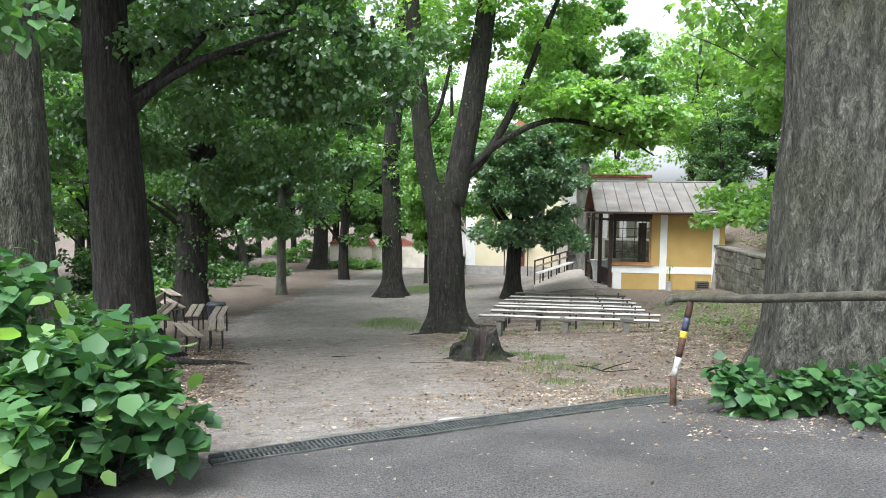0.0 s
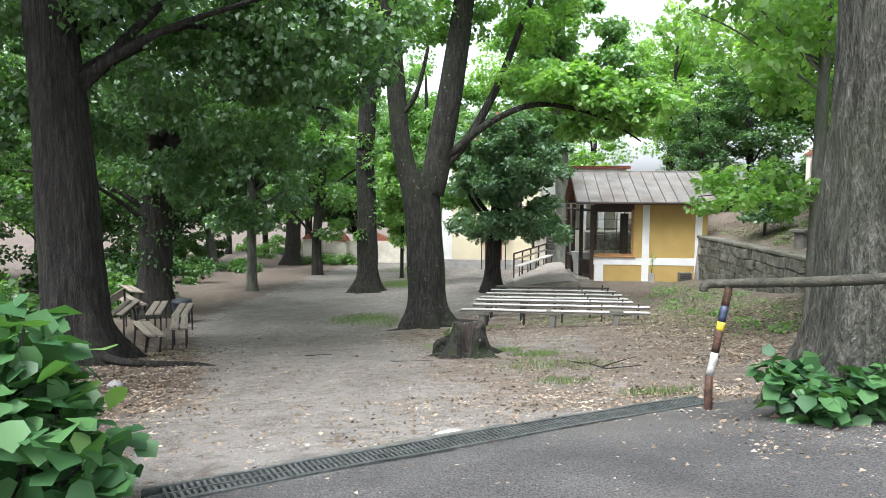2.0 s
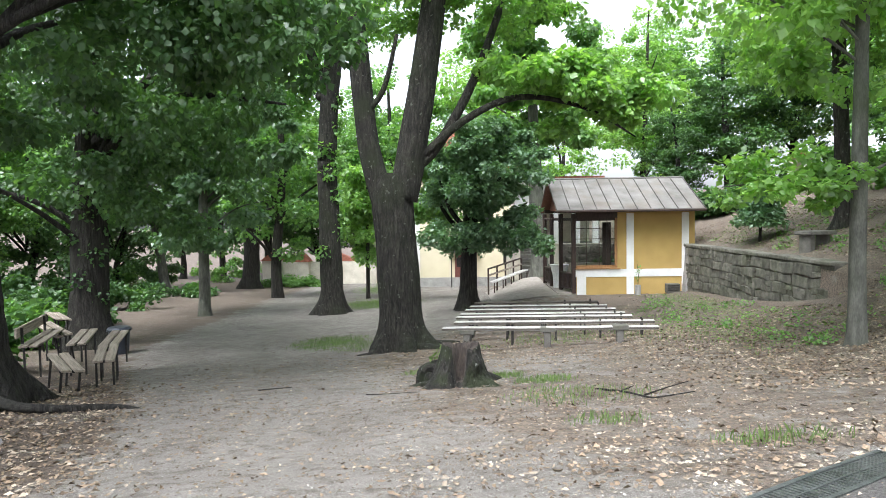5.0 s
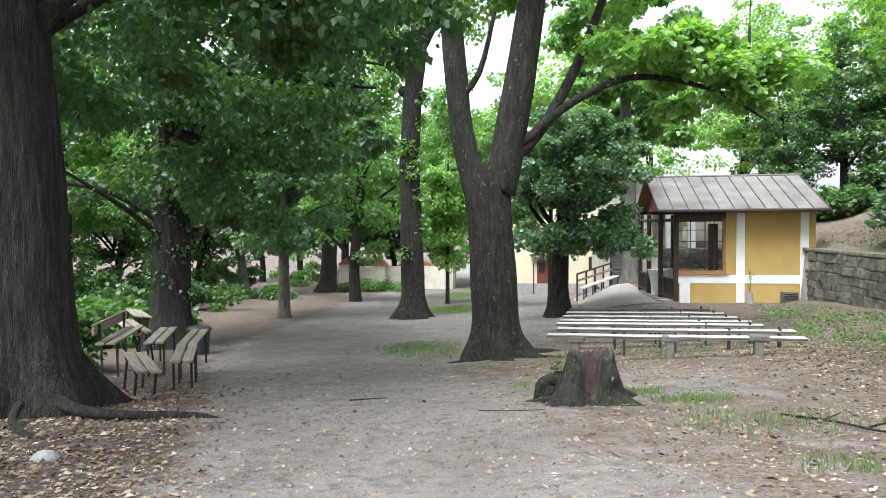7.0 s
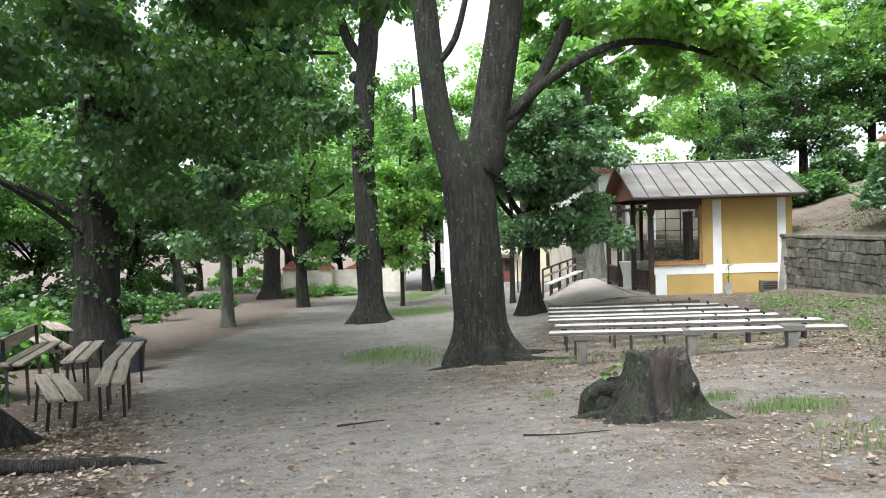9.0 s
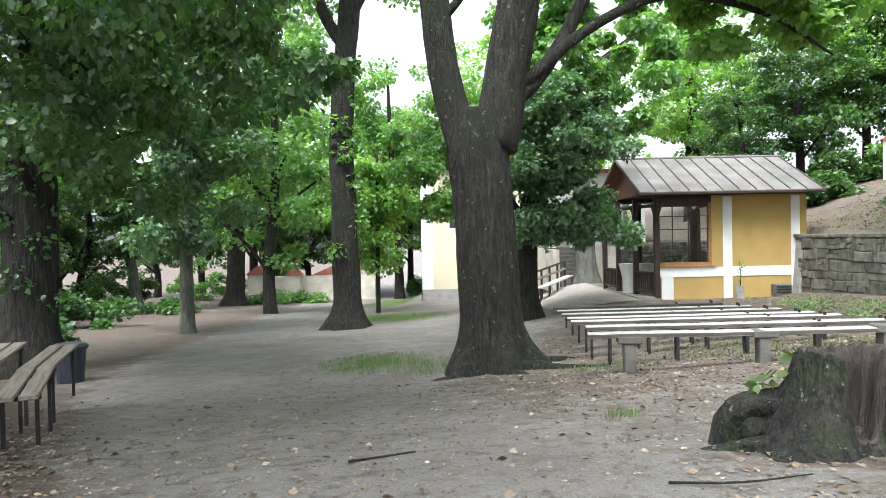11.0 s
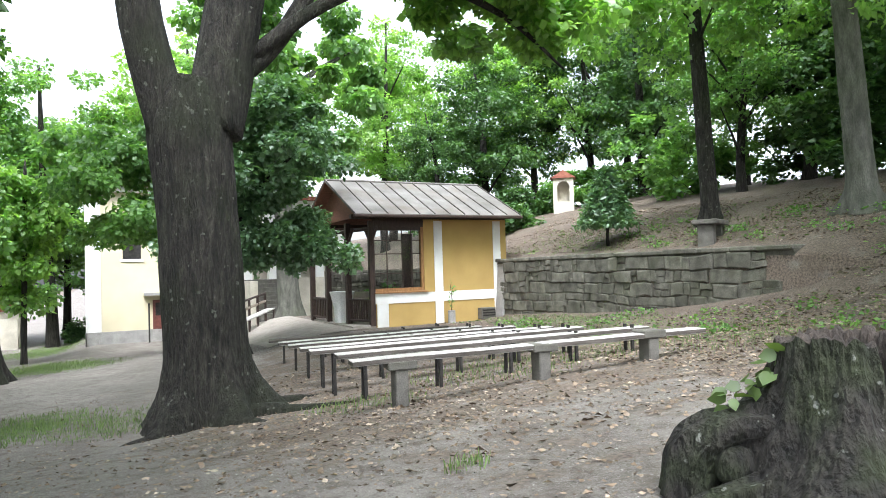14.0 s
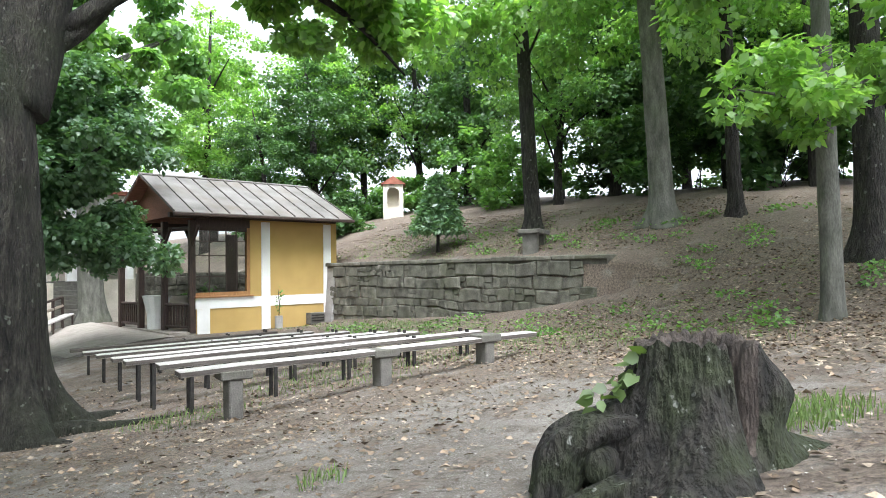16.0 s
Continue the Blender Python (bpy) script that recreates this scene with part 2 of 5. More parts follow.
YELLOWP = mat("yellow_paint", [(0.55, 0.40, 0.03), (0.65, 0.48, 0.05)], 10, 0.5, 0.1)
WHITEP = mat("chipped_white_paint", [(0.12, 0.11, 0.1), (0.36, 0.35, 0.33), (0.46, 0.45, 0.43)], 10, 0.5, 0.1)
BLUEP = mat("dark_blue_paint", [(0.02, 0.025, 0.05), (0.04, 0.05, 0.09)], 10, 0.5, 0.1)
STEEL = mat("galvanised_grate", [(0.09, 0.1, 0.095), (0.18, 0.19, 0.185)], 10, 0.5, 0.2, metal=0.7)
IRON = mat("dark_iron", [(0.02, 0.02, 0.02), (0.05, 0.045, 0.04)], 10, 0.6, 0.2, metal=0.5)
ASPHALT = mat("worn_asphalt", [(0.05, 0.048, 0.047), (0.1, 0.096, 0.092)], 1.5, 0.95, 0.9, fine=75, fine_amt=0.75, stain=0.4, stain_col=(0.16, 0.14, 0.12), stain_scale=0.6)
STONE = mat("field_stone", [(0.068, 0.066, 0.052), (0.13, 0.125, 0.1), (0.19, 0.182, 0.15)], 4, 0.95, 0.7, fine=40, island=0.28, stain=0.5, stain_col=(0.065, 0.072, 0.036), stain_scale=1.4)
MORTAR = mat("dark_mortar", [(0.07, 0.066, 0.053), (0.13, 0.122, 0.1)], 8, 0.95, 0.5)
SEAM = mat("dirty_seam", [(0.04, 0.036, 0.03), (0.12, 0.11, 0.095)], 6, 0.8, 0.1)
TIN = mat("weathered_sheet_roof", [(0.10, 0.093, 0.083), (0.15, 0.142, 0.13), (0.2, 0.19, 0.178)], 1.4, 0.75, 0.12, fine=50, fine_amt=0.12, stain=0.55, stain_col=(0.13, 0.105, 0.08), stain_scale=0.9)
TILE = mat("red_roof_tiles", [(0.22, 0.07, 0.045), (0.36, 0.14, 0.09)], 6, 0.85, 0.3, island=0.2)
PLASTIC = mat("dark_blue_plastic", [(0.02, 0.024, 0.035), (0.035, 0.04, 0.055)], 5, 0.45, 0.05)
RENDERWHITE = mat("fresh_white_board", [(0.78, 0.78, 0.77), (0.84, 0.84, 0.83)], 4, 0.6, 0.05)
REDDOOR = mat("red_brown_door", [(0.10, 0.03, 0.022), (0.17, 0.055, 0.04)], 8, 0.5, 0.2)
BLACK = mat("black_lettering", [(0.02, 0.02, 0.02), (0.04, 0.04, 0.04)], 8, 0.7, 0.0)
GLASS = bpy.data.materials.new("window_glass")
GLASS.use_nodes = True
gn = GLASS.node_tree.nodes
GLASS.node_tree.links.remove(gn["Material Output"].inputs["Surface"].links[0])
gt, gg, gm, gf = gn.new("ShaderNodeBsdfTransparent"), gn.new("ShaderNodeBsdfGlossy"), gn.new("ShaderNodeMixShader"), gn.new("ShaderNodeFresnel")
gt.inputs["Color"].default_value = (0.93, 0.95, 0.94, 1)
gg.inputs["Roughness"].default_value = 0.02
gf.inputs["IOR"].default_value = 1.45
for a_, b_ in ((gf.outputs[0], gm.inputs[0]), (gt.outputs[0], gm.inputs[1]), (gg.outputs[0], gm.inputs[2]), (gm.outputs[0], gn["Material Output"].inputs["Surface"])):
    GLASS.node_tree.links.new(a_, b_)


# ---- building blocks ----
def part(name, bm, material, parent=None, label="", smooth=False):
    """One mesh object from a bmesh, under a thing or a part."""
    me = bpy.data.meshes.new(name)
    bm.to_mesh(me)
    bm.free()
    me.materials.append(material)
    if smooth:
        me.polygons.foreach_set("use_smooth", [True] * len(me.polygons))
    ob = new(name, me)
    if parent is not None:
        ob.parent = parent
    if label:
        ob["label"] = label
    return ob


def thing(name, m, label, category, group="", kind=""):
    ob = new(name)
    ob.empty_display_size = 0.2
    ob.matrix_basis = m
    return tagged(ob, label, category, group, kind)


def box(bm, x0, x1, y0, y1, z0, z1, bevel=0.0):
    vs = [bm.verts.new((x, y, z)) for z in (z0, z1) for y in (y0, y1) for x in (x0, x1)]
    fs = [bm.faces.new([vs[i] for i in f]) for f in ((0, 2, 3, 1), (4, 5, 7, 6), (0, 1, 5, 4), (2, 6, 7, 3), (0, 4, 6, 2), (1, 3, 7, 5))]
    if bevel:
        bmesh.ops.bevel(bm, geom=list({e for f in fs for e in f.edges}), offset=bevel, segments=1, affect="EDGES")
    return vs


def boxed(*a, bevel=0.0):
    bm = bmesh.new()
    box(bm, *a, bevel=bevel)
    return bm


def tube(bm, pts, radii, seg=10, cap=True, wobble=0.0, seed=0.0, flare=None, ridge=0.0):
    """A tapered round limb along pts; wobble makes it uneven, flare spreads the foot into root ridges."""
    rings = []
    pts = [Vector(p) for p in pts]
    side = None
    for i, (p, r) in enumerate(zip(pts, radii)):
        d = (pts[min(i + 1, len(pts) - 1)] - pts[max(i - 1, 0)]).normalized()
        if side is None:
            side = d.cross(Vector((0.3, 1, 0.2))).normalized()
        side = (side - d * side.dot(d)).normalized()
        up = d.cross(side)
        ring = []
        for k in range(seg):
            a = 2 * math.pi * k / seg
            w = side * math.cos(a) + up * math.sin(a)
            rr = r
            if wobble:
                rr *= 1 + wobble * noise.noise(w * 1.6 + p * 0.7 + Vector((seed, 0, 0))) + 0.35 * wobble * noise.noise(w * 6 + Vector((p.x, p.y, p.z * 0.6)) + Vector((0, seed, 0)))
            if flare:
                f = max(0.0, 1 - (p - pts[0]).length / flare[0])
                rr *= 1 + flare[1] * f * f * (0.55 + 0.45 * math.cos(flare[2] * a + seed) + 0.25 * math.cos((flare[2] + 2) * a + 2 * seed))
            if ridge:
                g = noise.noise(w * 9 * r / 0.6 + Vector((seed, seed, p.z * 0.75)))
                g2 = noise.noise(w * 19 * r / 0.6 + Vector((0, seed, p.z * 1.6)))
                rr -= ridge * (max(0.0, 1 - 7 * abs(g)) + 0.6 * max(0.0, 1 - 6 * abs(g2)))
            ring.append(bm.verts.new(p + w * rr))
        rings.append(ring)
    for a, b in zip(rings, rings[1:]):
        for k in range(seg):
            bm.faces.new((a[k], a[(k + 1) % seg], b[(k + 1) % seg], b[k]))
    if cap:
        bm.faces.new(rings[-1])
        bm.faces.new(rings[0][::-1])
    return rings


def rod(bm, a, b, r, seg=8):
    tube(bm, [a, b], [r, r], seg)


def smooth_line(pts, steps):
    """A rounder run through pts."""
    pts = [Vector(p) for p in pts]
    out = []
    for i in range(len(pts) - 1):
        p0, p1, p2, p3 = pts[max(i - 1, 0)], pts[i], pts[i + 1], pts[min(i + 2, len(pts) - 1)]
        for k in range(steps):
            t = k / steps
            out.append(0.5 * ((2 * p1) + (p2 - p0) * t + (2 * p0 - 5 * p1 + 4 * p2 - p3) * t * t + (3 * p1 - p0 - 3 * p2 + p3) * t ** 3))
    return out + [pts[-1]]


def ramp_of(v, pts):
    """Height of a line through pts at v."""
    if v <= pts[0][0]:
        return pts[0][1]
    for (x0, y0), (x1, y1) in zip(pts, pts[1:]):
        if v <= x1:
            return y0 + (y1 - y0) * (v - x0) / (x1 - x0)
    return pts[-1][1]


# ---- the lie of the land ----
FALL = [(-60, 2.75), (-8, 2.45), (-4, 2.36), (0, 1.98), (2.8, 1.5), (5.4, 0.93), (7.2, 0.74), (8.2, 0.6), (10, 0.36), (12, 0.1), (15.3, -0.3), (18.2, -0.66), (21, -0.75), (31, -1.25), (42, -1.95), (59, -3.0), (90, -3.6), (400, -3.6)]
CROSS = [(-10, 0.02), (3, 0.075), (10, 0.05), (15, 0.075), (30, 0.1), (45, 0.03), (70, 0)]
TOE = [(-10, 4.5), (3, 4.8), (9, 5.6), (12, 6.5), (14, 6.6), (17, 6.9), (22, 8.4), (24, 8.9), (60, 8.9)]
RISE = [(0, 0), (1, 0.18), (3, 1.0), (6, 1.9), (10, 2.6), (16, 3.1), (30, 3.6), (80, 4.5)]
WALL_X = 9.15


def land0(x, y):
    side = min(max(x, -9), 8) + 3
    z = ramp_of(y, FALL) + ramp_of(y, CROSS) * (side if side > 0 else 0.5 * side)
    d = x - ramp_of(y, TOE)
    if d > 0 and x < WALL_X:
        z += ramp_of(d, RISE)
    if x >= WALL_X:
        crest = ramp_of(y, [(10, 2.8), (20, 3.1), (28, 3.5), (35, 4.3), (60, 4.3)])
        up = 0.42 * (x - WALL_X)
        hill = 1.62 + crest * (1 - math.exp(-up / crest)) + 0.035 * max(0, x - WALL_X)
        low = z + (ramp_of(d, RISE) if d > 0 else 0)
        k = ramp_of(y, [(11, 0), (17, 1)])
        z = low * (1 - k) + hill * k
    if x < -14:
        z -= ramp_of(-14 - x, [(0, 0), (2, 0.2), (10, 0.9), (60, 2)]) * ramp_of(y, [(18, 1), (28, 0)])
    if 0.4 < x < 9 and 26 < y < 42:
        k = min(1, (x - 0.4) / 2.8) * min(1, (y - 26) / 2) * min(1, (42 - y) / 4)
        z += k * (-0.3 - z)
    if -6 < x < 9 and 40 < y < 60:
        k = min(1, (x + 6) / 2) * min(1, (y - 40) / 6) * min(1, (60 - y) / 4)
        z += k * (-1.9 - z)
    return z


def land(x, y):
    """Height of the ground."""
    if x < WALL_X - 0.01 or x > WALL_X + 0.8 or y < 16:
        lo = WALL_X - 0.02 if x < WALL_X and y > 16 else 1e9
        s = 0
        for dx in (-0.5, 0, 0.5):
            for dy in (-0.9, 0, 0.9):
                s += land0(min(x + dx, lo), y + dy)
        return s / 9
    return land0(x, y)


def cover(x, y):
    """How much leaf litter, how much grass and how much painted tree shade lies at a place."""
    west = ramp_of(y, [(-6, -4), (1.5, -2.5), (5.5, -3.7), (9.5, -5.2), (12, -6.6), (20, -10.6), (60, -14)])
    east = ramp_of(y, [(-6, 8), (1, 2.5), (3.1, 0.2), (6.1, -0.7), (9.3, -1.7), (12.5, -2.6), (16.3, -3.4), (20, -1.8), (30, 1), (60, 1)])
    lit = max(min(1, max(0, (west - x) / 0.9 + 0.3)), 0.78 * min(1, max(0, (x - east) / 1.2 + 0.3)))
    if -2.6 < x < 2 and 10.3 < y < 13.5:
        lit *= 0.55
    if x > 4.5:
        lit = 1
    gr = 0.0
    for gx, gy, gr_x, gr_y, a in ((-4.6, 20.6, 1.3, 1.6, 0.75), (-3.4, 19.6, 1.0, 1.4, 0.5), (-5.2, 37.5, 2.6, 4.5, 1.0), (-6.5, 56, 3, 9, 0.95), (5.6, 16.5, 2.2, 5, 0.42), (7.4, 22.5, 1.4, 4.5, 0.6), (1.0, 8.0, 1.0, 0.9, 0.16), (10.5, 24, 2.5, 6, 0.35), (0.3, 10.75, 0.35, 0.3, 0.8), (-1.4, 11.95, 0.16, 0.16, 0.9), (0.85, 9.9, 0.5, 0.4, 0.8), (1.0, 6.0, 0.4, 0.35, 0.24), (1.9, 4.3, 0.5, 0.35, 0.24), (-0.4, 16.6, 0.8, 0.9, 0.45), (2.2, 17.5, 1.6, 2.0, 0.3)):
        q = ((x - gx) / gr_x) ** 2 + ((y - gy) / gr_y) ** 2
        gr = max(gr, a * max(0, 1.3 - q) / 1.3)
    # Painted tree shade over the western litter, full from y 4 to 14.
    tree_shade = min(1, max(0, (west - x) / 0.8 + 0.4)) * ramp_of(y, [(2, 0.6), (4, 1), (14, 1), (20, 0.3)])
    return lit * 0.9, gr, tree_shade


def axis(*runs):
    out = []
    for a, b, s in runs:
        out += list(np.arange(a, b, s))
    return out


gx = axis((-300, -60, 40), (-60, -16, 4), (-16, -8, 0.8), (-8, 9.13, 0.34), (9.13, 9.16, 0.02), (9.2, 17, 0.4), (17, 24, 0.8), (24, 60, 4), (60, 301, 40))
gy = axis((-200, -20, 30), (-20, -6, 2), (-6, 16, 0.34), (16, 36, 0.6), (36, 66, 1.5), (66, 110, 6), (110, 500, 40))
verts, cov = [], []
for yv in gy:
    for xv in gx:
        wob = 0.018 * noise.noise(Vector((xv * 0.9, yv * 0.9, 0))) + 0.012 * noise.noise(Vector((xv * 2.7, yv * 2.7, 5)))
        if xv > WALL_X and yv > 9:
            wob += 0.09 * noise.noise(Vector((xv * 0.8, yv * 0.8, 9)))
        verts.append((xv, yv, land(xv, yv) + (wob if -20 < xv < 30 and yv < 60 else 0)))
        cov.append(cover(xv, yv))
nx = len(gx)
faces = [(j * nx + i, j * nx + i + 1, (j + 1) * nx + i + 1, (j + 1) * nx + i) for j in range(len(gy) - 1) for i in range(nx - 1)]
gme = bpy.data.meshes.new("ground")
gme.from_pydata(verts, [], faces)
ca = gme.color_attributes.new("cover", "FLOAT_COLOR", "POINT")
ca.data.foreach_set("color", [v for a_, b_, c_ in cov for v in (a_, b_, c_, 1)])
gme.polygons.foreach_set("use_smooth", [True] * len(gme.polygons))
gme.materials.append(EARTH)
ground = tagged(new("ground", gme), "trodden gravelly earth with leaf litter and thin grass", "ground", kind="structure")


# ---- leaves ----
def leaf_mesh(name, centres, radii, counts, size, material, seed, droop=0.4, hollow=0.35, long=1.25, flat=0.6, round_leaf=False):
    """Many small folded leaves spread through clumps; each leaf is two triangles."""
    rs = np.random.RandomState(seed)
    tot = int(sum(counts))
    c = np.repeat(np.array(centres, float), counts, axis=0)
    r = np.repeat(np.array(radii, float), counts, axis=0)
    d = rs.normal(size=(tot, 3))
    d /= np.linalg.norm(d, axis=1)[:, None]
    u = hollow + (1 - hollow) * rs.rand(tot, 1) ** 0.6
    u *= 1 + 0.18 * rs.normal(size=(tot, 1)) * 0.6
    pos = c + d * r * u
    s = size * (0.65 + 0.7 * rs.rand(tot, 1))
    ahead = rs.normal(size=(tot, 3)) * [1, 1, 0.5] + d * 0.6
    ahead[:, 2] -= droop
    ahead /= np.linalg.norm(ahead, axis=1)[:, None]
    upv = rs.normal(size=(tot, 3)) * flat + [0, 0, 1]
    side = np.cross(ahead, upv)
    side /= np.linalg.norm(side, axis=1)[:, None] + 1e-9
    nrm = np.cross(side, ahead)
    fold = 0.12 * s
    if round_leaf:
        w = np.empty((tot, 7, 3))
        for q, (l_, b_, h_) in enumerate(((0.0, 0.0, 0.0), (0.12, 0.42, 0.5), (0.55, 0.55, 0.6), (1.05, 0.0, -0.9), (0.55, -0.55, 0.6), (0.12, -0.42, 0.5), (0.5, 0.0, -0.1))):
            w[:, q] = pos + ahead * s * long * l_ + side * s * b_ + nrm * fold * h_ * (0.6 + 0.8 * rs.rand(tot, 1))
        return tris(name, w.reshape(-1, 3), np.array([[6, 0, 1], [6, 1, 2], [6, 2, 3], [6, 3, 4], [6, 4, 5], [6, 5, 0]]), tot, 7, material)
    v = np.empty((tot, 4, 3))
    v[:, 0] = pos
    v[:, 1] = pos + ahead * s * long * 0.45 + side * s * 0.5 + nrm * fold
    v[:, 2] = pos + ahead * s * long - nrm * fold * 0.6
    v[:, 3] = pos + ahead * s * long * 0.45 - side * s * 0.5 + nrm * fold
    return tris(name, v.reshape(-1, 3), np.array([[0, 1, 2], [0, 2, 3]]), tot, 4, material)


def tris(name, co, pattern, count, per, material):
    """A mesh of many small alike pieces."""
    f = (np.arange(count)[:, None, None] * per + pattern[None]).reshape(-1, 3)
    me = bpy.data.meshes.new(name)
    me.vertices.add(len(co))
    me.vertices.foreach_set("co", co.astype(np.float32).ravel())
    me.loops.add(f.size)
    me.loops.foreach_set("vertex_index", f.astype(np.int32).ravel())
    me.polygons.add(len(f))
    me.polygons.foreach_set("loop_start", np.arange(0, f.size, 3, dtype=np.int32))
    me.update(calc_edges=True)
    me.materials.append(material)
    return me


def crown(parent, centres, radii, counts, size, material, seed, label="", **k):
    ob = new("crown", leaf_mesh("crown", centres, radii, counts, size, material, seed, **k))
    ob.parent = parent
    if label:
        ob["label"] = label
    return ob


def clumps(rs, centre, spread, number, r0, r1, low=0.75):
    """Clump centres inside an egg-shaped crown, and their sizes."""
    cs, rr = [], []
    while len(cs) < number:
        d = rs.normal(size=3)
        d /= np.linalg.norm(d)
        u = 0.35 + 0.65 * rs.rand()
        p = np.array(centre) + d * np.array(spread) * u
        cs.append(p)
        r = r0 + (r1 - r0) * rs.rand()
        rr.append((r, r, r * low))
    return cs, rr


def tree_thing(name, x, y, label, group=""):
    return thing(name, pose(x, y, land(x, y) - 0.06), label, "tree", group)


# ---- the great trees of the yard ----
def trunk_part(parent, pts, radii, material, seg=20, flare=(1.6, 0.9, 5), seed=0.0, steps=5, name="trunk", wobble=0.12, ridge=0.0):
    bm = bmesh.new()
    line = smooth_line(pts, steps)
    rr = np.interp(np.linspace(0, len(radii) - 1, len(line)), range(len(radii)), radii)
    tube(bm, line, rr, seg, True, wobble, seed, flare, ridge)
    return part(name, bm, material, parent, smooth=True)


def limb(parent, pts, radii, material, seed=0.0, seg=10):
    return trunk_part(parent, pts, radii, material, seg, None, seed, 4, "limb", 0.1)


def forked_tree():
    t = tree_thing("forked_tree", -2.22, 18.3, "old forked lime tree with mossy flared foot and dark bark")
    trunk_part(t, [(0.12, 0, -0.1), (0.1, 0, 0.25), (0.06, 0, 0.9), (-0.02, 0, 2.6), (-0.12, 0, 4.3), (-0.1, 0, 5.0)], [0.78, 0.73, 0.62, 0.56, 0.56, 0.42], BARK, 150, (1.4, 0.66, 5), 2.0, 14, ridge=0.022)
    limb(t, [(-0.35, 0, 4.2), (-0.75, 0.05, 5.8), (-1.02, 0.1, 8.6), (-1.3, 0.3, 12), (-1.2, 0.5, 16)], [0.34, 0.31, 0.29, 0.23, 0.12], BARK, 1)
    limb(t, [(0.15, 0, 4.3), (0.45, 0.05, 5.6), (0.95, 0.1, 8.6), (1.4, 0.2, 12.5), (1.5, 0.2, 17)], [0.46, 0.42, 0.38, 0.28, 0.12], BARK, 4)
    limb(t, [(0.45, 0, 5.1), (1.2, 0.1, 5.8), (2.2, 0.3, 7.6), (3.2, 0.5, 10.2), (4.2, 0.6, 12.5)], [0.16, 0.14, 0.12, 0.09, 0.04], BARK, 7)
    limb(t, [(0.8, 0, 5.5), (1.9, -0.2, 6.4), (3.4, -0.3, 7.0), (5.2, -0.2, 6.7), (6.6, -0.1, 5.9)], [0.13, 0.11, 0.085, 0.055, 0.02], BARK, 9, 8)
    limb(t, [(-0.9, 0, 6.6), (-0.3, -0.1, 7.3), (0.1, -0.1, 8.8)], [0.1, 0.08, 0.05], BARK, 3, 8)
    for k, (dx, dy, s) in enumerate(((1.0, -0.75, 1.0), (0.35, -1.0, 0.8), (-0.7, -0.7, 0.7), (1.2, 0.4, 0.8))):
        bm = bmesh.new()
        pts = [(0.5 * dx, 0.5 * dy, 0.18)]
        for j in range(1, 6):
            px, py = dx * (0.5 + 0.32 * j * s) + 0.1 * math.sin(j * 2 + k), dy * (0.5 + 0.25 * j * s)
            pts.append((px, py, land(-2.35 + px, 18.3 + py) - land(-2.35, 18.3) + 0.09 - 0.018 * j))
        tube(bm, smooth_line(pts, 3), np.linspace(0.16, 0.035, 16), 8, True, 0.2, k)
        part("root", bm, BARK, t, smooth=True)
    rs = np.random.RandomState(11)
    cs, rr = clumps(rs, (0.5, 0.5, 13.5), (6.0, 5.0, 4.2), 44, 0.8, 1.6)
    c2, r2 = clumps(rs, (4.6, 0.2, 7.4), (3.0, 1.6, 1.3), 22, 0.45, 0.8, 0.5)
    crown(t, cs + c2, rr + r2, [300] * 44 + [380] * 22, 0.15, LEAF_BRIGHT, 12, droop=0.6)
    return t


def tall_tree():
    t = tree_thing("tall_tree", -6.72, 31.7, "tall straight lime tree with knotted pollard scars")
    trunk_part(t, [(0, 0, -0.1), (0, 0, 0.3), (0.02, 0, 1.2), (-0.02, 0, 4), (-0.1, 0, 7), (0.05, 0, 10.0), (0.35, 0, 12.5), (0.5, 0, 18)], [0.72, 0.66, 0.56, 0.5, 0.46, 0.43, 0.4, 0.15], BARK, 22, (1.5, 0.6, 5), 5.0, 6)
    for kz, ka in ((10.3, 0.3), (10.5, 2.9), (7.2, 4.0), (5.6, 1.0)):
        bm = bmesh.new()
        bmesh.ops.create_icosphere(bm, subdivisions=2, radius=0.28)
        for v in bm.verts:
            v.co *= 1 + 0.25 * noise.noise(v.co * 4 + Vector((kz, 0, 0)))
            v.co += Vector((0.05 + 0.36 * math.cos(ka), 0.36 * math.sin(ka), kz))
        part("knot", bm, BARK, t, smooth=True)
    limb(t, [(0.1, 0, 11), (-0.7, 0, 12.4), (-1.2, 0.2, 15)], [0.28, 0.22, 0.1], BARK, 2)
    limb(t, [(0.3, 0, 12), (1.3, 0, 14), (1.8, 0.3, 17)], [0.25, 0.18, 0.06], BARK, 5)
    rs = np.random.RandomState(21)
    cs, rr = clumps(rs, (0, 0, 16), (4.5, 4.0, 4.0), 30, 0.8, 1.6)
    shoots = [(0.5 * math.cos(a), 0.5 * math.sin(a), 3.0 + 0.55 * k) for k, a in enumerate(rs.rand(14) * 6.28)]
    crown(t, cs + shoots, rr + [(0.35, 0.35, 0.4)] * 14, [260] * 30 + [70] * 14, 0.17, LEAF_LIME, 22, droop=0.6)
    return t


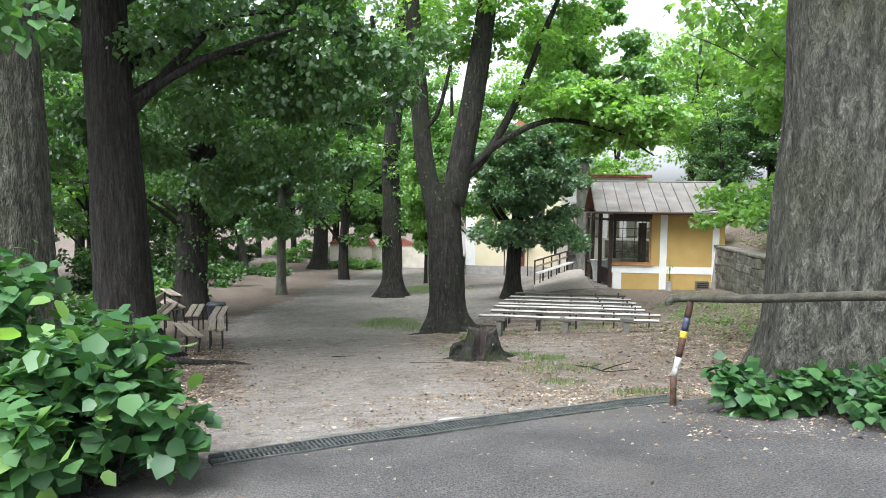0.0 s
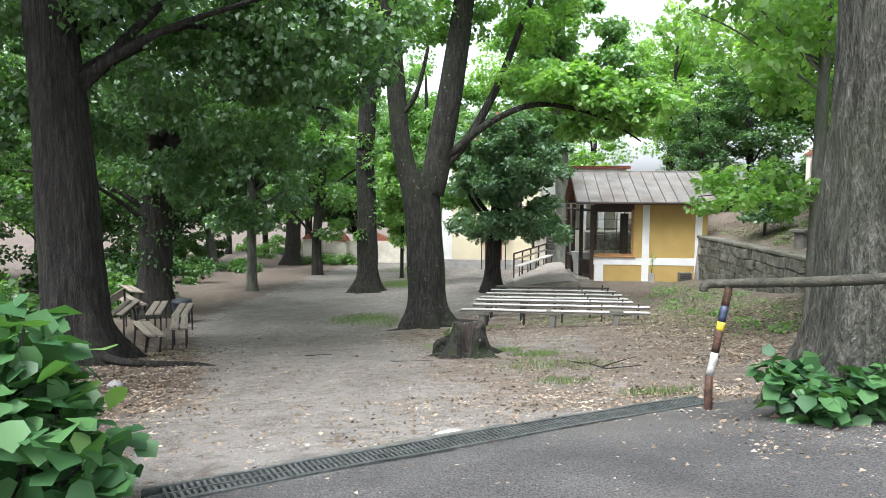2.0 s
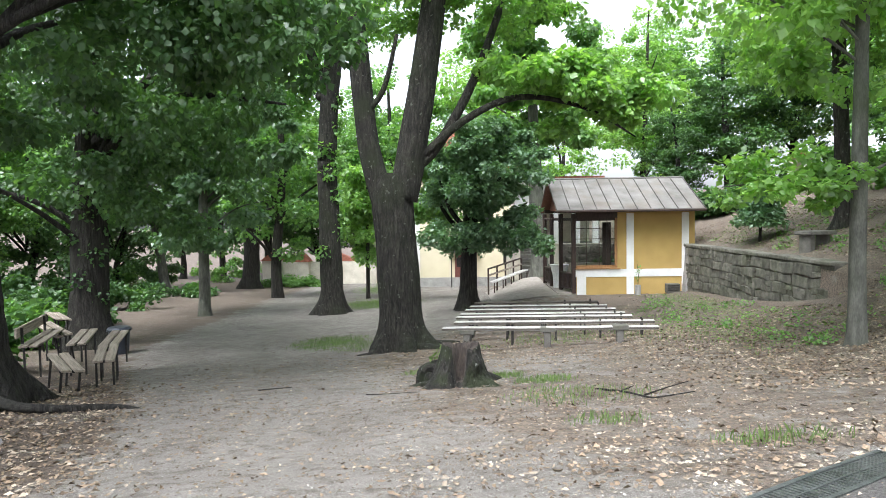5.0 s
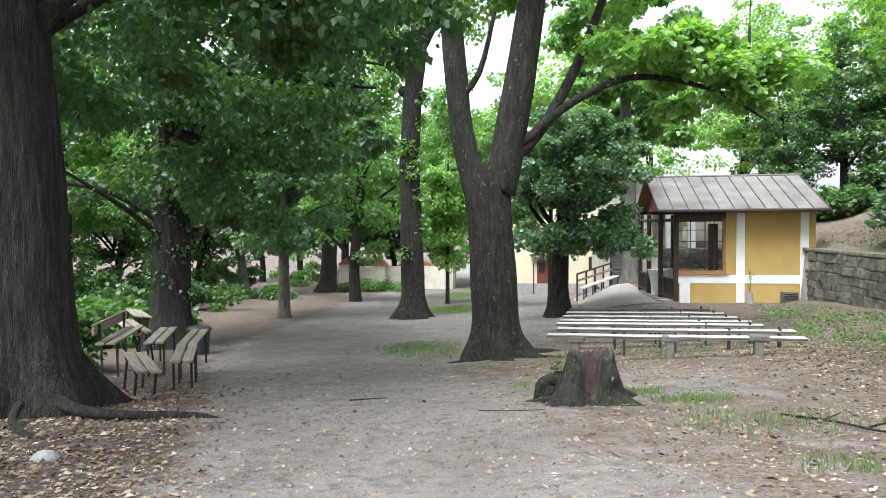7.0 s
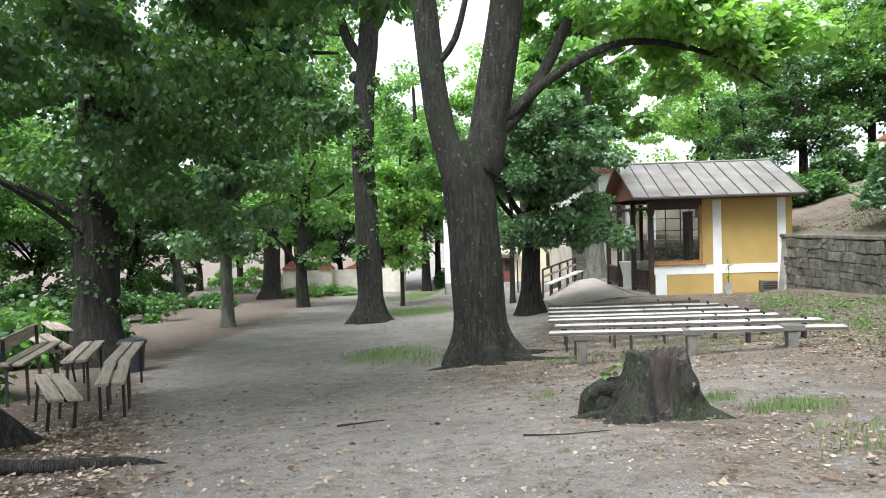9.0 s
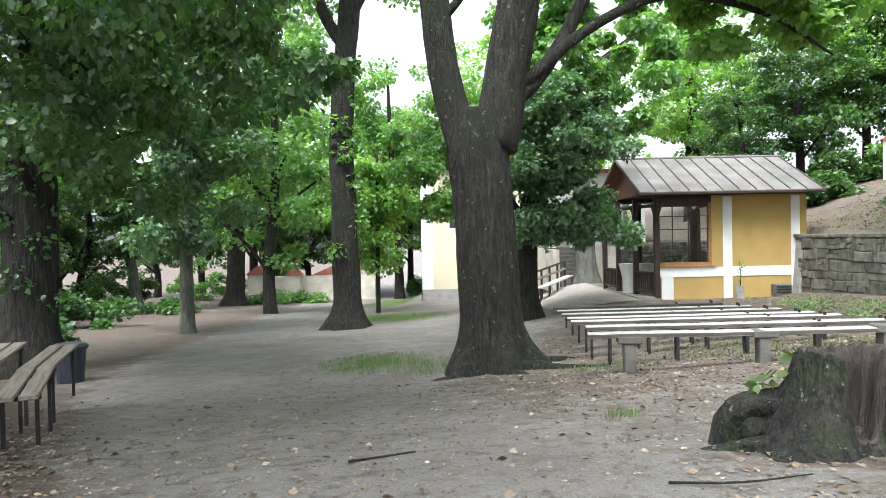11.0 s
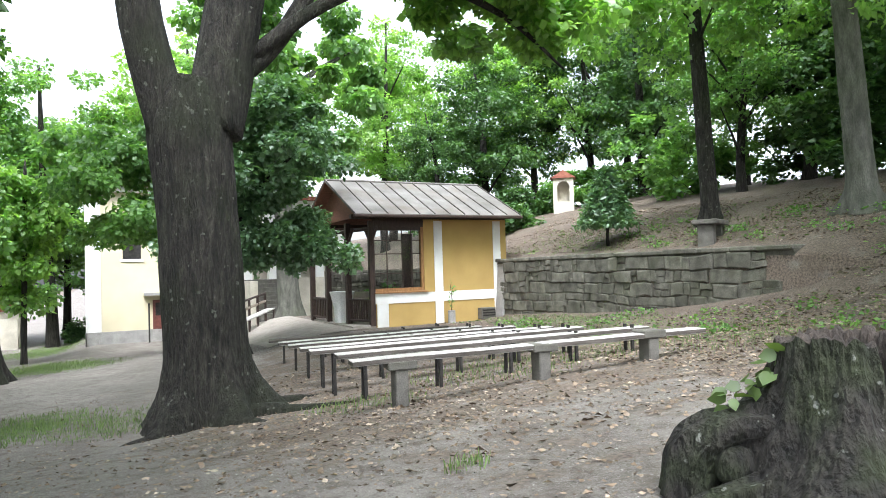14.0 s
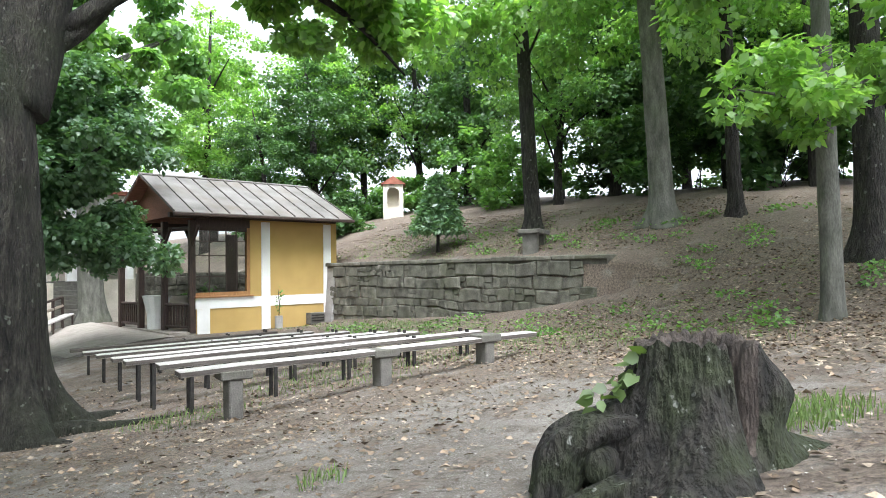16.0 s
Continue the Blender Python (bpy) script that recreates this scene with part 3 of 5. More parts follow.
def round_tree():
    t = tree_thing("round_crowned_tree", -0.17, 28.3, "low round-crowned tree with dense dark green leaves")
    trunk_part(t, [(0, 0, -0.1), (0, 0, 0.3), (0.02, 0, 1.2), (0.08, 0, 2.6), (0.2, 0, 4.2), (0.4, 0, 6.0)], [0.55, 0.48, 0.36, 0.33, 0.26, 0.1], BARK_DARK, 16, (1.2, 0.6, 4), 1.0, 5)
    for k, a in enumerate((0.3, 1.6, 2.7, 3.9, 5.2)):
        limb(t, [(0.1, 0, 2.6 + 0.25 * k), (0.9 * math.cos(a), 0.9 * math.sin(a), 3.5 + 0.25 * k), (2.2 * math.cos(a) + 0.5, 2.0 * math.sin(a), 4.6 + 0.3 * k)], [0.14, 0.1, 0.03], BARK_DARK, k, 8)
    rs = np.random.RandomState(31)
    cs, rr = clumps(rs, (0.6, 0, 5.9), (3.0, 2.8, 2.5), 130, 0.3, 0.75, 0.55)
    hang = [(-1.6 + 0.33 * k, -1.2 + 0.5 * math.sin(2.1 * k), 3.2 + 0.35 * math.sin(1.7 * k)) for k in range(15)]
    crown(t, cs + hang, rr + [(0.5, 0.5, 0.45)] * 15, [360] * 130 + [400] * 15, 0.125, LEAF_DARK, 32, droop=0.5, hollow=0.25)
    return t


def side_tree(name, x, y, r, lean, label, seed, low, mat_b=BARK_DARK, height=15, reach=5.5, n=60, leafsize=0.17, leafmat=None, shift=(0, 0), flare=(1.6, 0.7, 5), leafs=340, ridge=0.0):
    """A tall yard tree whose drooping crown starts low."""
    t = tree_thing(name, x, y, label)
    rs = np.random.RandomState(seed)
    lx, ly = lean
    trunk_part(t, [(0, 0, -0.15), (0, 0, 0.3), (lx * 0.1, ly * 0.1, 1.2), (lx * 0.45, ly * 0.45, 4), (lx, ly, 8), (lx * 1.2, ly * 1.2, height)], [r * 1.3, r * 1.18, r, r * 0.88, r * 0.7, r * 0.2], mat_b, 130 if ridge else 22, flare, seed, 13 if ridge else 6, ridge=ridge)
    for k in range(6):
        a = rs.rand() * 6.28
        z0 = low + 0.5 + rs.rand() * 4
        limb(t, [(lx * z0 / 8, ly * z0 / 8, z0), (1.6 * math.cos(a), 1.6 * math.sin(a), z0 + 1.2), (0.7 * reach * math.cos(a), 0.7 * reach * math.sin(a), z0 + 1.5 + rs.rand())], [r * 0.2, r * 0.13, r * 0.05], mat_b, k, 8)
    cs, rr = clumps(rs, (shift[0], shift[1], (height + low) / 2), (reach, reach, (height - low) / 2), n, 0.45, 1.15, 0.55)
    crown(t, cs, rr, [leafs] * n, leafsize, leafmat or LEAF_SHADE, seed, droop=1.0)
    return t


forked_tree()
tall_tree()
round_tree()
side_tree("leaning_tree", -8.05, 9.5, 0.6, (-0.5, 0.2), "thick dark-barked lime tree beside stacked benches", 41, 4.3, ridge=0.022, n=90, leafsize=0.13, reach=5.6, shift=(-1.0, 1.0), height=15)
side_tree("bench_tree", -12.9, 21.5, 0.62, (0.2, 0.2), "dark lime tree with sprouting trunk behind stacked benches", 42, 2.7, n=120, leafsize=0.14, reach=6.0, shift=(0.6, 0.5), height=16)
side_tree("road_tree", -6.1, 3.9, 0.55, (-0.5, 0.5), "grey-barked tree leaning by the road", 43, 6.5, BARK_OLD, ridge=0.018, n=40, reach=4.2, shift=(-1.2, 1.2), height=14)
t_ = bpy.data.objects["leaning_tree"]
for k, (bx, by, bz) in enumerate(((4.6, 2.4, 7.4), (3.2, 4.4, 6.8))):
    limb(t_, [(-0.2, 0.1, 5.0 + 0.5 * k), (0.45 * bx, 0.45 * by, bz + 0.2), (bx, by, bz)], [0.12, 0.07, 0.02], BARK_DARK, k, 8)
rs_ = np.random.RandomState(415)
cs, rr = clumps(rs_, (3.6, 2.8, 7.0), (2.8, 2.4, 1.7), 55, 0.35, 0.8, 0.75)
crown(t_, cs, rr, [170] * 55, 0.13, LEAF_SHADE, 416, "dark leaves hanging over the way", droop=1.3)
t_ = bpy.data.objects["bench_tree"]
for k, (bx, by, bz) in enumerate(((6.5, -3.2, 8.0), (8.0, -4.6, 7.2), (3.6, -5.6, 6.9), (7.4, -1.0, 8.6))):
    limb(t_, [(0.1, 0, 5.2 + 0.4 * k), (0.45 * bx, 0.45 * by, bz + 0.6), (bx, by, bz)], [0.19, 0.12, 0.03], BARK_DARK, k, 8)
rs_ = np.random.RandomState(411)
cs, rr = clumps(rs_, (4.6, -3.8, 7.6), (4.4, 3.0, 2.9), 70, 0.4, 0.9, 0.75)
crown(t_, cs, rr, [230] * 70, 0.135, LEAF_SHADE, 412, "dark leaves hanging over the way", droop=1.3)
cs = [(0.5 * math.cos(2.4 * k), 0.5 * math.sin(2.4 * k), 1.8 + 0.28 * k) for k in range(14)]
crown(t_, cs, [(0.4, 0.4, 0.4)] * 14, [60] * 14, 0.12, LEAF_SHADE, 413, "leafy sprouts on the trunk", droop=0.8)
t_ = bpy.data.objects["road_tree"]
limb(t_, [(0, 0, 6.2), (1.4, -1.4, 6.0), (2.9, -3.0, 5.4)], [0.1, 0.06, 0.02], BARK_OLD, 3, 8)
crown(t_, [(2.6 + 0.35 * k, -2.9 + 0.3 * math.sin(2 * k), 4.15 - 0.05 * k) for k in range(-5, 1)], [(0.45, 0.4, 0.3)] * 6, [90] * 6, 0.095, LEAF_BUSH, 5, "broad leaves hanging over the lane", droop=0.9, round_leaf=True)
side_tree("gate_tree", 3.2, 2.52, 0.6, (0.12, 0.1), "massive old tree with deeply ridged grey-green bark", 44, 7.4, BARK_OLD, n=50, reach=5.5, shift=(1.5, 2.5), height=16, leafmat=LEAF_LIME, flare=(1.4, 0.35, 6), leafs=260, ridge=0.026)
side_tree("slim_tree", -13.2, 32.4, 0.27, (0.1, 0), "slim grey-green trunk with low dark crown", 45, 3.0, BARK_PALE, n=80, reach=4.6, height=16, leafsize=0.2, leafmat=LEAF_DARK, flare=(0.8, 0.5, 4))
side_tree("far_tree", -19.4, 59.2, 0.75, (0.5, 0), "dark broad tree beside the old wall", 46, 3.6, n=45, reach=6.5, height=17, leafsize=0.32)
side_tree("far_leaning_tree", -24.0, 52.2, 0.38, (-1.0, 0), "leaning pale trunk at the edge of the wood", 47, 4.2, BARK_PALE, n=40, reach=5, height=14, leafsize=0.32)
side_tree("sapling", -6.5, 42.6, 0.12, (0.1, 0), "young thin tree standing in grass", 48, 2.6, BARK_DARK, n=26, reach=2.0, height=9, leafsize=0.2, leafmat=LEAF_BRIGHT, flare=(0.5, 0.4, 4))
side_tree("young_lime", -0.3, 38.0, 0.13, (0.1, 0), "young lime with low leafy boughs before the chapel", 55, 3.8, BARK_DARK, n=40, reach=2.8, shift=(-2.6, -0.3), height=10, leafsize=0.17, leafmat=LEAF_LIME, flare=(0.5, 0.4, 4))
side_tree("pale_trunk_tree", 4.0, 37.9, 0.48, (-0.3, 0), "smooth pale grey trunk in front of steps", 49, 6.5, BARK_PALE, n=46, reach=5.0, height=16, leafsize=0.26, leafmat=LEAF_LIME, flare=(1.0, 0.4, 5))
side_tree("slope_tree", 6.6, 11.6, 0.14, (0.1, 0.1), "slim young tree at the foot of the slope", 50, 3.6, BARK_PALE, n=46, reach=3.9, height=12, leafsize=0.14, leafmat=LEAF_BRIGHT, leafs=200, flare=(0.5, 0.5, 4))
side_tree("hill_tree", 11.8, 21.4, 0.24, (-0.2, 0.2), "forked slim tree on the littered slope", 51, 4.4, BARK, n=60, reach=4.4, height=11, leafsize=0.15, leafmat=LEAF_BRIGHT, leafs=170, flare=(0.8, 0.7, 4))
side_tree("hill_tree", 11.9, 17.2, 0.3, (-0.5, 0.1), "grey tree with bare roots on the slope", 52, 4.6, BARK_PALE, n=60, reach=4.6, height=12, leafsize=0.15, leafmat=LEAF_BRIGHT, leafs=170, flare=(0.9, 0.9, 4))
side_tree("hill_tree", 12.5, 15.6, 0.17, (-0.2, 0.1), "thin dark trunk on the slope", 53, 4.2, BARK_DARK, n=40, reach=3.6, height=10, leafsize=0.15, leafmat=LEAF_BRIGHT, leafs=170, flare=(0.7, 0.7, 4))
side_tree("hill_tree", 9.2, 11.8, 0.26, (0.2, 0.1), "grey-brown trunk on the steep slope", 54, 4.4, BARK, n=46, reach=4.0, height=11, leafsize=0.17, leafmat=LEAF_BRIGHT, leafs=170, flare=(0.8, 0.7, 4))

t_ = bpy.data.objects["slope_tree"]
limb(t_, [(0.02, 0, 2.7), (-0.9, 0.1, 3.0), (-2.3, 0.2, 2.9)], [0.035, 0.025, 0.01], BARK_PALE, 2, 6)
limb(t_, [(0.02, 0, 3.0), (0.8, -0.4, 3.5), (1.7, -0.7, 3.6)], [0.035, 0.022, 0.008], BARK_PALE, 3, 6)
rs_ = np.random.RandomState(421)
cs, rr = clumps(rs_, (-1.3, 0.1, 3.1), (1.5, 0.9, 0.6), 20, 0.22, 0.42, 0.5)
c2, r2 = clumps(rs_, (1.2, -0.5, 3.7), (0.8, 0.6, 0.5), 9, 0.2, 0.36, 0.5)
crown(t_, cs + c2, rr + r2, [85] * 29, 0.11, LEAF_BRIGHT, 422, "bright leaves on low boughs", droop=0.5)
t_ = bpy.data.objects["forked_tree"]
cs, rr = clumps(rs_, (2.6, 1.0, 10.6), (3.8, 2.2, 2.0), 30, 0.4, 0.85, 0.55)
crown(t_, cs, rr, [190] * 30, 0.13, LEAF_BRIGHT, 423, "bright leaves high in the fork", droop=0.6)

# ---- woods round the place ----
def wood_tree(seed, height, reach, low, material, count):
    t = thing("wood_tree", pose(0, 0, -200), "tall leafy tree of the surrounding wood", "tree", "wood")
    rs = np.random.RandomState(seed)
    trunk_part(t, [(0, 0, -0.3), (0.1, 0, 2), (0.3 * rs.normal(), 0.3, 6), (0.5 * rs.normal(), 0.4, height * 0.95)], [0.32, 0.25, 0.2, 0.05], BARK_DARK, 10, (0.8, 0.5, 4), seed, 4)
    for k in range(5):
        a = rs.rand() * 6.28
        z0 = low + rs.rand() * (height - low) * 0.5
        limb(t, [(0.2, 0.1, z0), (1.3 * math.cos(a), 1.3 * math.sin(a), z0 + 1.3), (reach * 0.8 * math.cos(a), reach * 0.8 * math.sin(a), z0 + 2.6)], [0.1, 0.07, 0.02], BARK_DARK, k, 6)
    cs, rr = clumps(rs, (0, 0, (height + low) / 2), (reach, reach, (height - low) / 2), 95, 0.5, 1.2, 0.5)
    crown(t, cs, rr, [count * 38 // 95] * 95, 0.18, material, seed, droop=0.5)
    return t


PROTO = [wood_tree(61, 14, 4.2, 1.6, LEAF_LIME, 400), wood_tree(62, 16, 4.6, 2.2, LEAF_BRIGHT, 380), wood_tree(63, 12, 3.8, 0.6, LEAF_SHADE, 400)]


def plant_wood(places, seed):
    rs = np.random.RandomState(seed)
    for x, y, kind, s in places:
        copy_thing(PROTO[kind], Matrix.Translation((x, y, land(x, y))) @ Matrix.Rotation(rs.rand() * 6.28, 4, "Z") @ Matrix.Diagonal((s, s, s * (0.9 + 0.25 * rs.rand()), 1)))


rs0 = np.random.RandomState(5)
WOOD = []
for k in range(8):
    WOOD.append((-21 - 3.5 * rs0.rand() - 0.6 * k, 10 + 5.8 * k, 2 if k % 2 else 0, 0.95))
for k in range(4):
    WOOD.append((-34 + 3 * rs0.rand(), 20 + 12 * k, 0, 1.35))
for k in range(8):
    WOOD.append((-31 + 5.0 * k, 70 + 5 * rs0.rand(), (2, 0, 1)[k % 3], 1.2))
for k in range(6):
    WOOD.append((21 + 3 * rs0.rand(), 6 + 5.6 * k, (1, 2)[k % 2], 0.9))
for k in range(5):
    WOOD.append((15.0 + 2.4 * k, 38.5 + 3.0 * rs0.rand(), (2, 1)[k % 2], 0.85))
WOOD += [(12.0, 46, 1, 0.9), (15, 52, 0, 1.1), (9, 62, 1, 1.2), (17.5, 15.5, 1, 0.6), (17, 24.5, 0, 0.6), (-6.5, 63, 0, 1.5), (2.5, 63, 1, 1.45), (-13, 45, 0, 1.35), (-20, 67, 2, 1.5), (-11, 68, 0, 1.5), (12.2, 39.5, 2, 0.6), (18.5, 18.5, 2, 0.75), (19.5, 13.5, 2, 0.75), (20, 24, 2, 0.8), (26, 12, 2, 0.8), (26, 24, 2, 0.8)]
plant_wood(WOOD, 8)
for p_ in PROTO:
    for o_ in (*p_.children_recursive, p_):
        bpy.data.objects.remove(o_)


# ---- road, drain and barrier ----
def on_line(s, off=0.0):
    """A point s metres along the drain, off metres to its yard side."""
    dx, dy = 0.80, 0.60
    x, y = -1.62 + dx * s - dy * off, 0.43 + dy * s + dx * off
    return x, y


bm = bmesh.new()
grid = []
for i in range(46):
    row = []
    for j in range(34):
        s, off = -11 + i * 0.5, -0.12 - j * 0.4
        if j == 0:
            off += 0.1 * noise.noise(Vector((s * 0.9, 3, 0)))
        x, y = on_line(s, off)
        row.append(bm.verts.new((x, y, land(x, y) + 0.02)))
    grid.append(row)
for i in range(45):
    for j in range(33):
        bm.faces.new((grid[i][j], grid[i][j + 1], grid[i + 1][j + 1], grid[i + 1][j]))
tagged(part("road", bm, ASPHALT, smooth=True), "worn grey asphalt lane strewn with grit", "road", kind="structure")

drain = thing("drain_channel", Matrix.Identity(4), "galvanised drain grate between worn concrete edges", "drain")


def strip(s0, s1, o0, o1, lift0, lift1, n=14):
    bm = bmesh.new()
    rows = []
    for i in range(n + 1):
        s = s0 + (s1 - s0) * i / n
        r = []
        for o, h in ((o0, lift0), (o0, lift1), (o1, lift1), (o1, lift0)):
            x, y = on_line(s, o)
            xm, ym = on_line(s, 0)
            r.append(bm.verts.new((x, y, land(xm, ym) + h + 0.006 * noise.noise(Vector((s * 3, o * 5, h))))))
        rows.append(r)
    for a, b in zip(rows, rows[1:]):
        for k in range(4):
            bm.faces.new((a[k], b[k], b[(k + 1) % 4], a[(k + 1) % 4]))
    bm.faces.new(rows[0])
    bm.faces.new(rows[-1][::-1])
    return bm


part("edge", strip(-0.1, 4.45, 0.085, 0.11, -0.1, 0.05), STEEL, drain)
part("edge", strip(-0.1, 4.45, -0.11, -0.085, -0.1, 0.05), STEEL, drain)
part("channel", strip(-0.1, 4.45, -0.085, 0.085, -0.12, 0.02), IRON, drain)
part("concrete_edge", strip(0.0, 1.3, -0.24, -0.13, -0.1, 0.04, 6), CONCRETE, drain)
part("concrete_edge", strip(1.7, 3.0, -0.26, -0.13, -0.1, 0.035, 6), CONCRETE, drain)
part("concrete_edge", strip(0.6, 2.4, 0.12, 0.2, -0.1, 0.03, 6), CONCRETE, drain)
for k in range(128):
    s = k * 0.035
    part("grate_bar", strip(s, s + 0.017, -0.086, 0.086, 0.024, 0.044, 1), STEEL, drain)
part("grate_rib", strip(-0.1, 4.45, -0.006, 0.006, 0.024, 0.047), STEEL, drain)

barrier = thing("barrier_rail", pose(1.86, 2.64, land(1.86, 2.64) - 0.03), "rusty bent pipe barrier with yellow and white bands", "barrier")
line = smooth_line([(-0.02, 0, 0), (-0.03, 0, 0.3), (0.0, 0, 0.45), (0.06, 0, 0.8), (0.1, 0, 1.03)], 5)
for name_, z0, z1, m_ in (("post", -0.1, 0.33, RUST), ("white_band", 0.33, 0.52, WHITEP), ("post", 0.52, 0.7, RUST), ("yellow_band", 0.7, 0.77, YELLOWP), ("blue_band", 0.77, 0.9, BLUEP), ("post", 0.9, 1.06, RUST)):
    bm = bmesh.new()

    def at_z(z):
        for a, b in zip(line, line[1:]):
            if a.z <= z <= b.z:
                return a.lerp(b, (z - a.z) / (b.z - a.z))
        return line[0] + Vector((0, 0, z)) if z < 0 else line[-1] + Vector((0, 0, z - line[-1].z))

    tube(bm, [at_z(z0 + (z1 - z0) * k / 3) for k in range(4)], [0.031] * 4, 12)
    part(name_, bm, m_, barrier, smooth=True)
bm = bmesh.new()
tube(bm, smooth_line([(-0.1, -0.02, 1.02), (-0.08, -0.02, 1.07), (0.1, 0, 1.08), (0.5, -0.75, 1.2), (1.02, -1.54, 1.35), (1.8, -2.7, 1.52)], 4), [0.036] * 21, 12, True, 0.06)
part("rail", bm, RAILMAT, barrier, "mossy grey pipe rail", smooth=True)
bm = bmesh.new()
rod(bm, (1.72, -2.6, -0.1), (1.72, -2.6, 1.5), 0.032, 10)
part("post", bm, RUST, barrier, smooth=True)


# ---- stump ----
def spots(m, col, scale, lo, hi):
    """Patches of lichen or moss over a surface's colour."""
    n, l = m.node_tree.nodes, m.node_tree.links
    p = n["Principled BSDF"]
    old = p.inputs["Base Color"].links[0].from_socket
    co, ns, mr, mx = n.new("ShaderNodeTexCoord"), n.new("ShaderNodeTexNoise"), n.new("ShaderNodeMapRange"), n.new("ShaderNodeMix")
    ns.inputs["Scale"].default_value, ns.inputs["Detail"].default_value = scale, 3
    mr.inputs["From Min"].default_value, mr.inputs["From Max"].default_value = lo, hi
    mx.data_type = "RGBA"
    mx.inputs["B"].default_value = (*col, 1)
    l.new(co.outputs["Object"], ns.inputs["Vector"])
    l.new(ns.outputs["Fac"], mr.inputs["Value"])
    l.new(mr.outputs[0], mx.inputs["Factor"])
    l.new(old, mx.inputs["A"])
    l.new(mx.outputs["Result"], p.inputs["Base Color"])


spots(STUMPWOOD, (0.026, 0.033, 0.013), 3.2, 0.48, 0.66)
spots(STUMPWOOD, (0.16, 0.165, 0.145), 16, 0.66, 0.7)
spots(BARK, (0.13, 0.135, 0.11), 9, 0.66, 0.71)


def gap(a, centre, half):
    """1 in the middle of an angular stretch, 0 outside it."""
    d = abs((a - centre + math.pi) % (2 * math.pi) - math.pi)
    return max(0.0, 1 - (d / half) ** 4) if d < half else 0.0


def lobe(a, centre, sharp):
    return max(0.0, math.cos(a - centre)) ** sharp


def stump():
    sx, sy = -0.44, 9.95
    t = thing("tree_stump", pose(sx, sy, land(sx, sy) - 0.06), "hollow mossy tree stump with spreading roots", "stump")
    seg, lv = 132, 34

    def wall(a, h):
        w = Vector((math.cos(a), math.sin(a), 0))
        r = 0.29 + 0.10 * (1 - h) + 0.15 * (1 - h) ** 4
        r += (1 - h) ** 2.2 * (0.22 * lobe(a, 3.7, 10) + 0.26 * lobe(a, 5.75, 14) + 0.2 * lobe(a, 0.7, 8) + 0.16 * lobe(a, 1.7, 9))
        r += 0.16 * lobe(a, 2.45, 10) * math.exp(-((h - 0.35) / 0.3) ** 2)
        r += 0.13 * lobe(a, 5.35, 16) * math.exp(-((h - 0.68) / 0.2) ** 2)
        r *= 1 + 0.10 * noise.noise(w * 1.8 + Vector((0, 0, h * 1.2))) + 0.06 * noise.noise(w * 6 + Vector((3, 0, h * 1.5)))
        r += 0.02 * noise.noise(w * 17 + Vector((0, 0, h * 2.4))) + 0.01 * noise.noise(w * 40 + Vector((0, 5, h * 9)))
        top = 0.69 + 0.025 * math.sin(2 * a + 1) + 0.035 * noise.noise(w * 6) + 0.015 * noise.noise(w * 25) - 0.5 * gap(a, 4.62, 0.42)
        return w, r, h * top

    bm = bmesh.new()
    rings = []
    for j in range(lv + 1):
        ring = []
        for k in range(seg):
            w, r, z = wall(2 * math.pi * k / seg, j / lv)
            ring.append(bm.verts.new((w.x * r, w.y * r, z)))
        rings.append(ring)
    for a, b in zip(rings, rings[1:]):
        for k in range(seg):
            bm.faces.new((a[k], a[(k + 1) % seg], b[(k + 1) % seg], b[k]))
    part("bark", bm, STUMPWOOD, t, smooth=True)
    bm = bmesh.new()
    rr = []
    for f, dz in ((1.0, 0.0), (0.93, 0.015), (0.8, 0.0), (0.7, -0.12), (0.62, -0.3), (0.5, -0.5), (0.05, -0.55)):
        ring = []
        for k in range(seg):
            w, r, z = wall(2 * math.pi * k / seg, 1.0)
            zz = max(z + dz + 0.03 * noise.noise(w * 9 + Vector((f * 9, 0, 0))), 0.1)
            ring.append(bm.verts.new((w.x * r * f, w.y * r * f, zz if f < 1 else z)))
        rr.append(ring)
    for a, b in zip(rr, rr[1:]):
        for k in range(seg):
            bm.faces.new((a[k], a[(k + 1) % seg], b[(k + 1) % seg], b[k]))
    bm.faces.new(rr[-1])
    part("hollow_top", bm, ROTTEN, t, "dark rotten hollow", smooth=True)
    # roots: a thick knee that leaves the trunk half way up, and low ones that run into the earth
    for k, (a, pts, r0, r1, wob) in enumerate((
            (2.45, ((0.2, 0.3), (0.4, 0.29), (0.58, 0.25), (0.7, 0.13), (0.76, -0.05)), 0.15, 0.12, 0.4),
            (2.9, ((0.3, 0.08), (0.5, 0.04), (0.7, 0.0), (0.95, -0.08)), 0.1, 0.05, 0.4),
            (5.75, ((0.3, 0.16), (0.55, 0.08), (0.85, 0.03), (1.15, -0.06)), 0.13, 0.04, 0.35),
            (3.75, ((0.3, 0.12), (0.5, 0.06), (0.72, -0.04)), 0.12, 0.06, 0.35),
            (0.7, ((0.3, 0.14), (0.6, 0.06), (0.95, -0.05)), 0.13, 0.05, 0.35))):
        bm = bmesh.new()
        line = smooth_line([(d * math.cos(a + 0.12 * math.sin(3 * d + k)), d * math.sin(a + 0.12 * math.sin(3 * d + k)), z) for d, z in pts], 6)
        tube(bm, line, np.linspace(r0, r1, len(line)), 22, True, wob, k * 3.1)
        part("root", bm, STUMPWOOD, t, smooth=True)
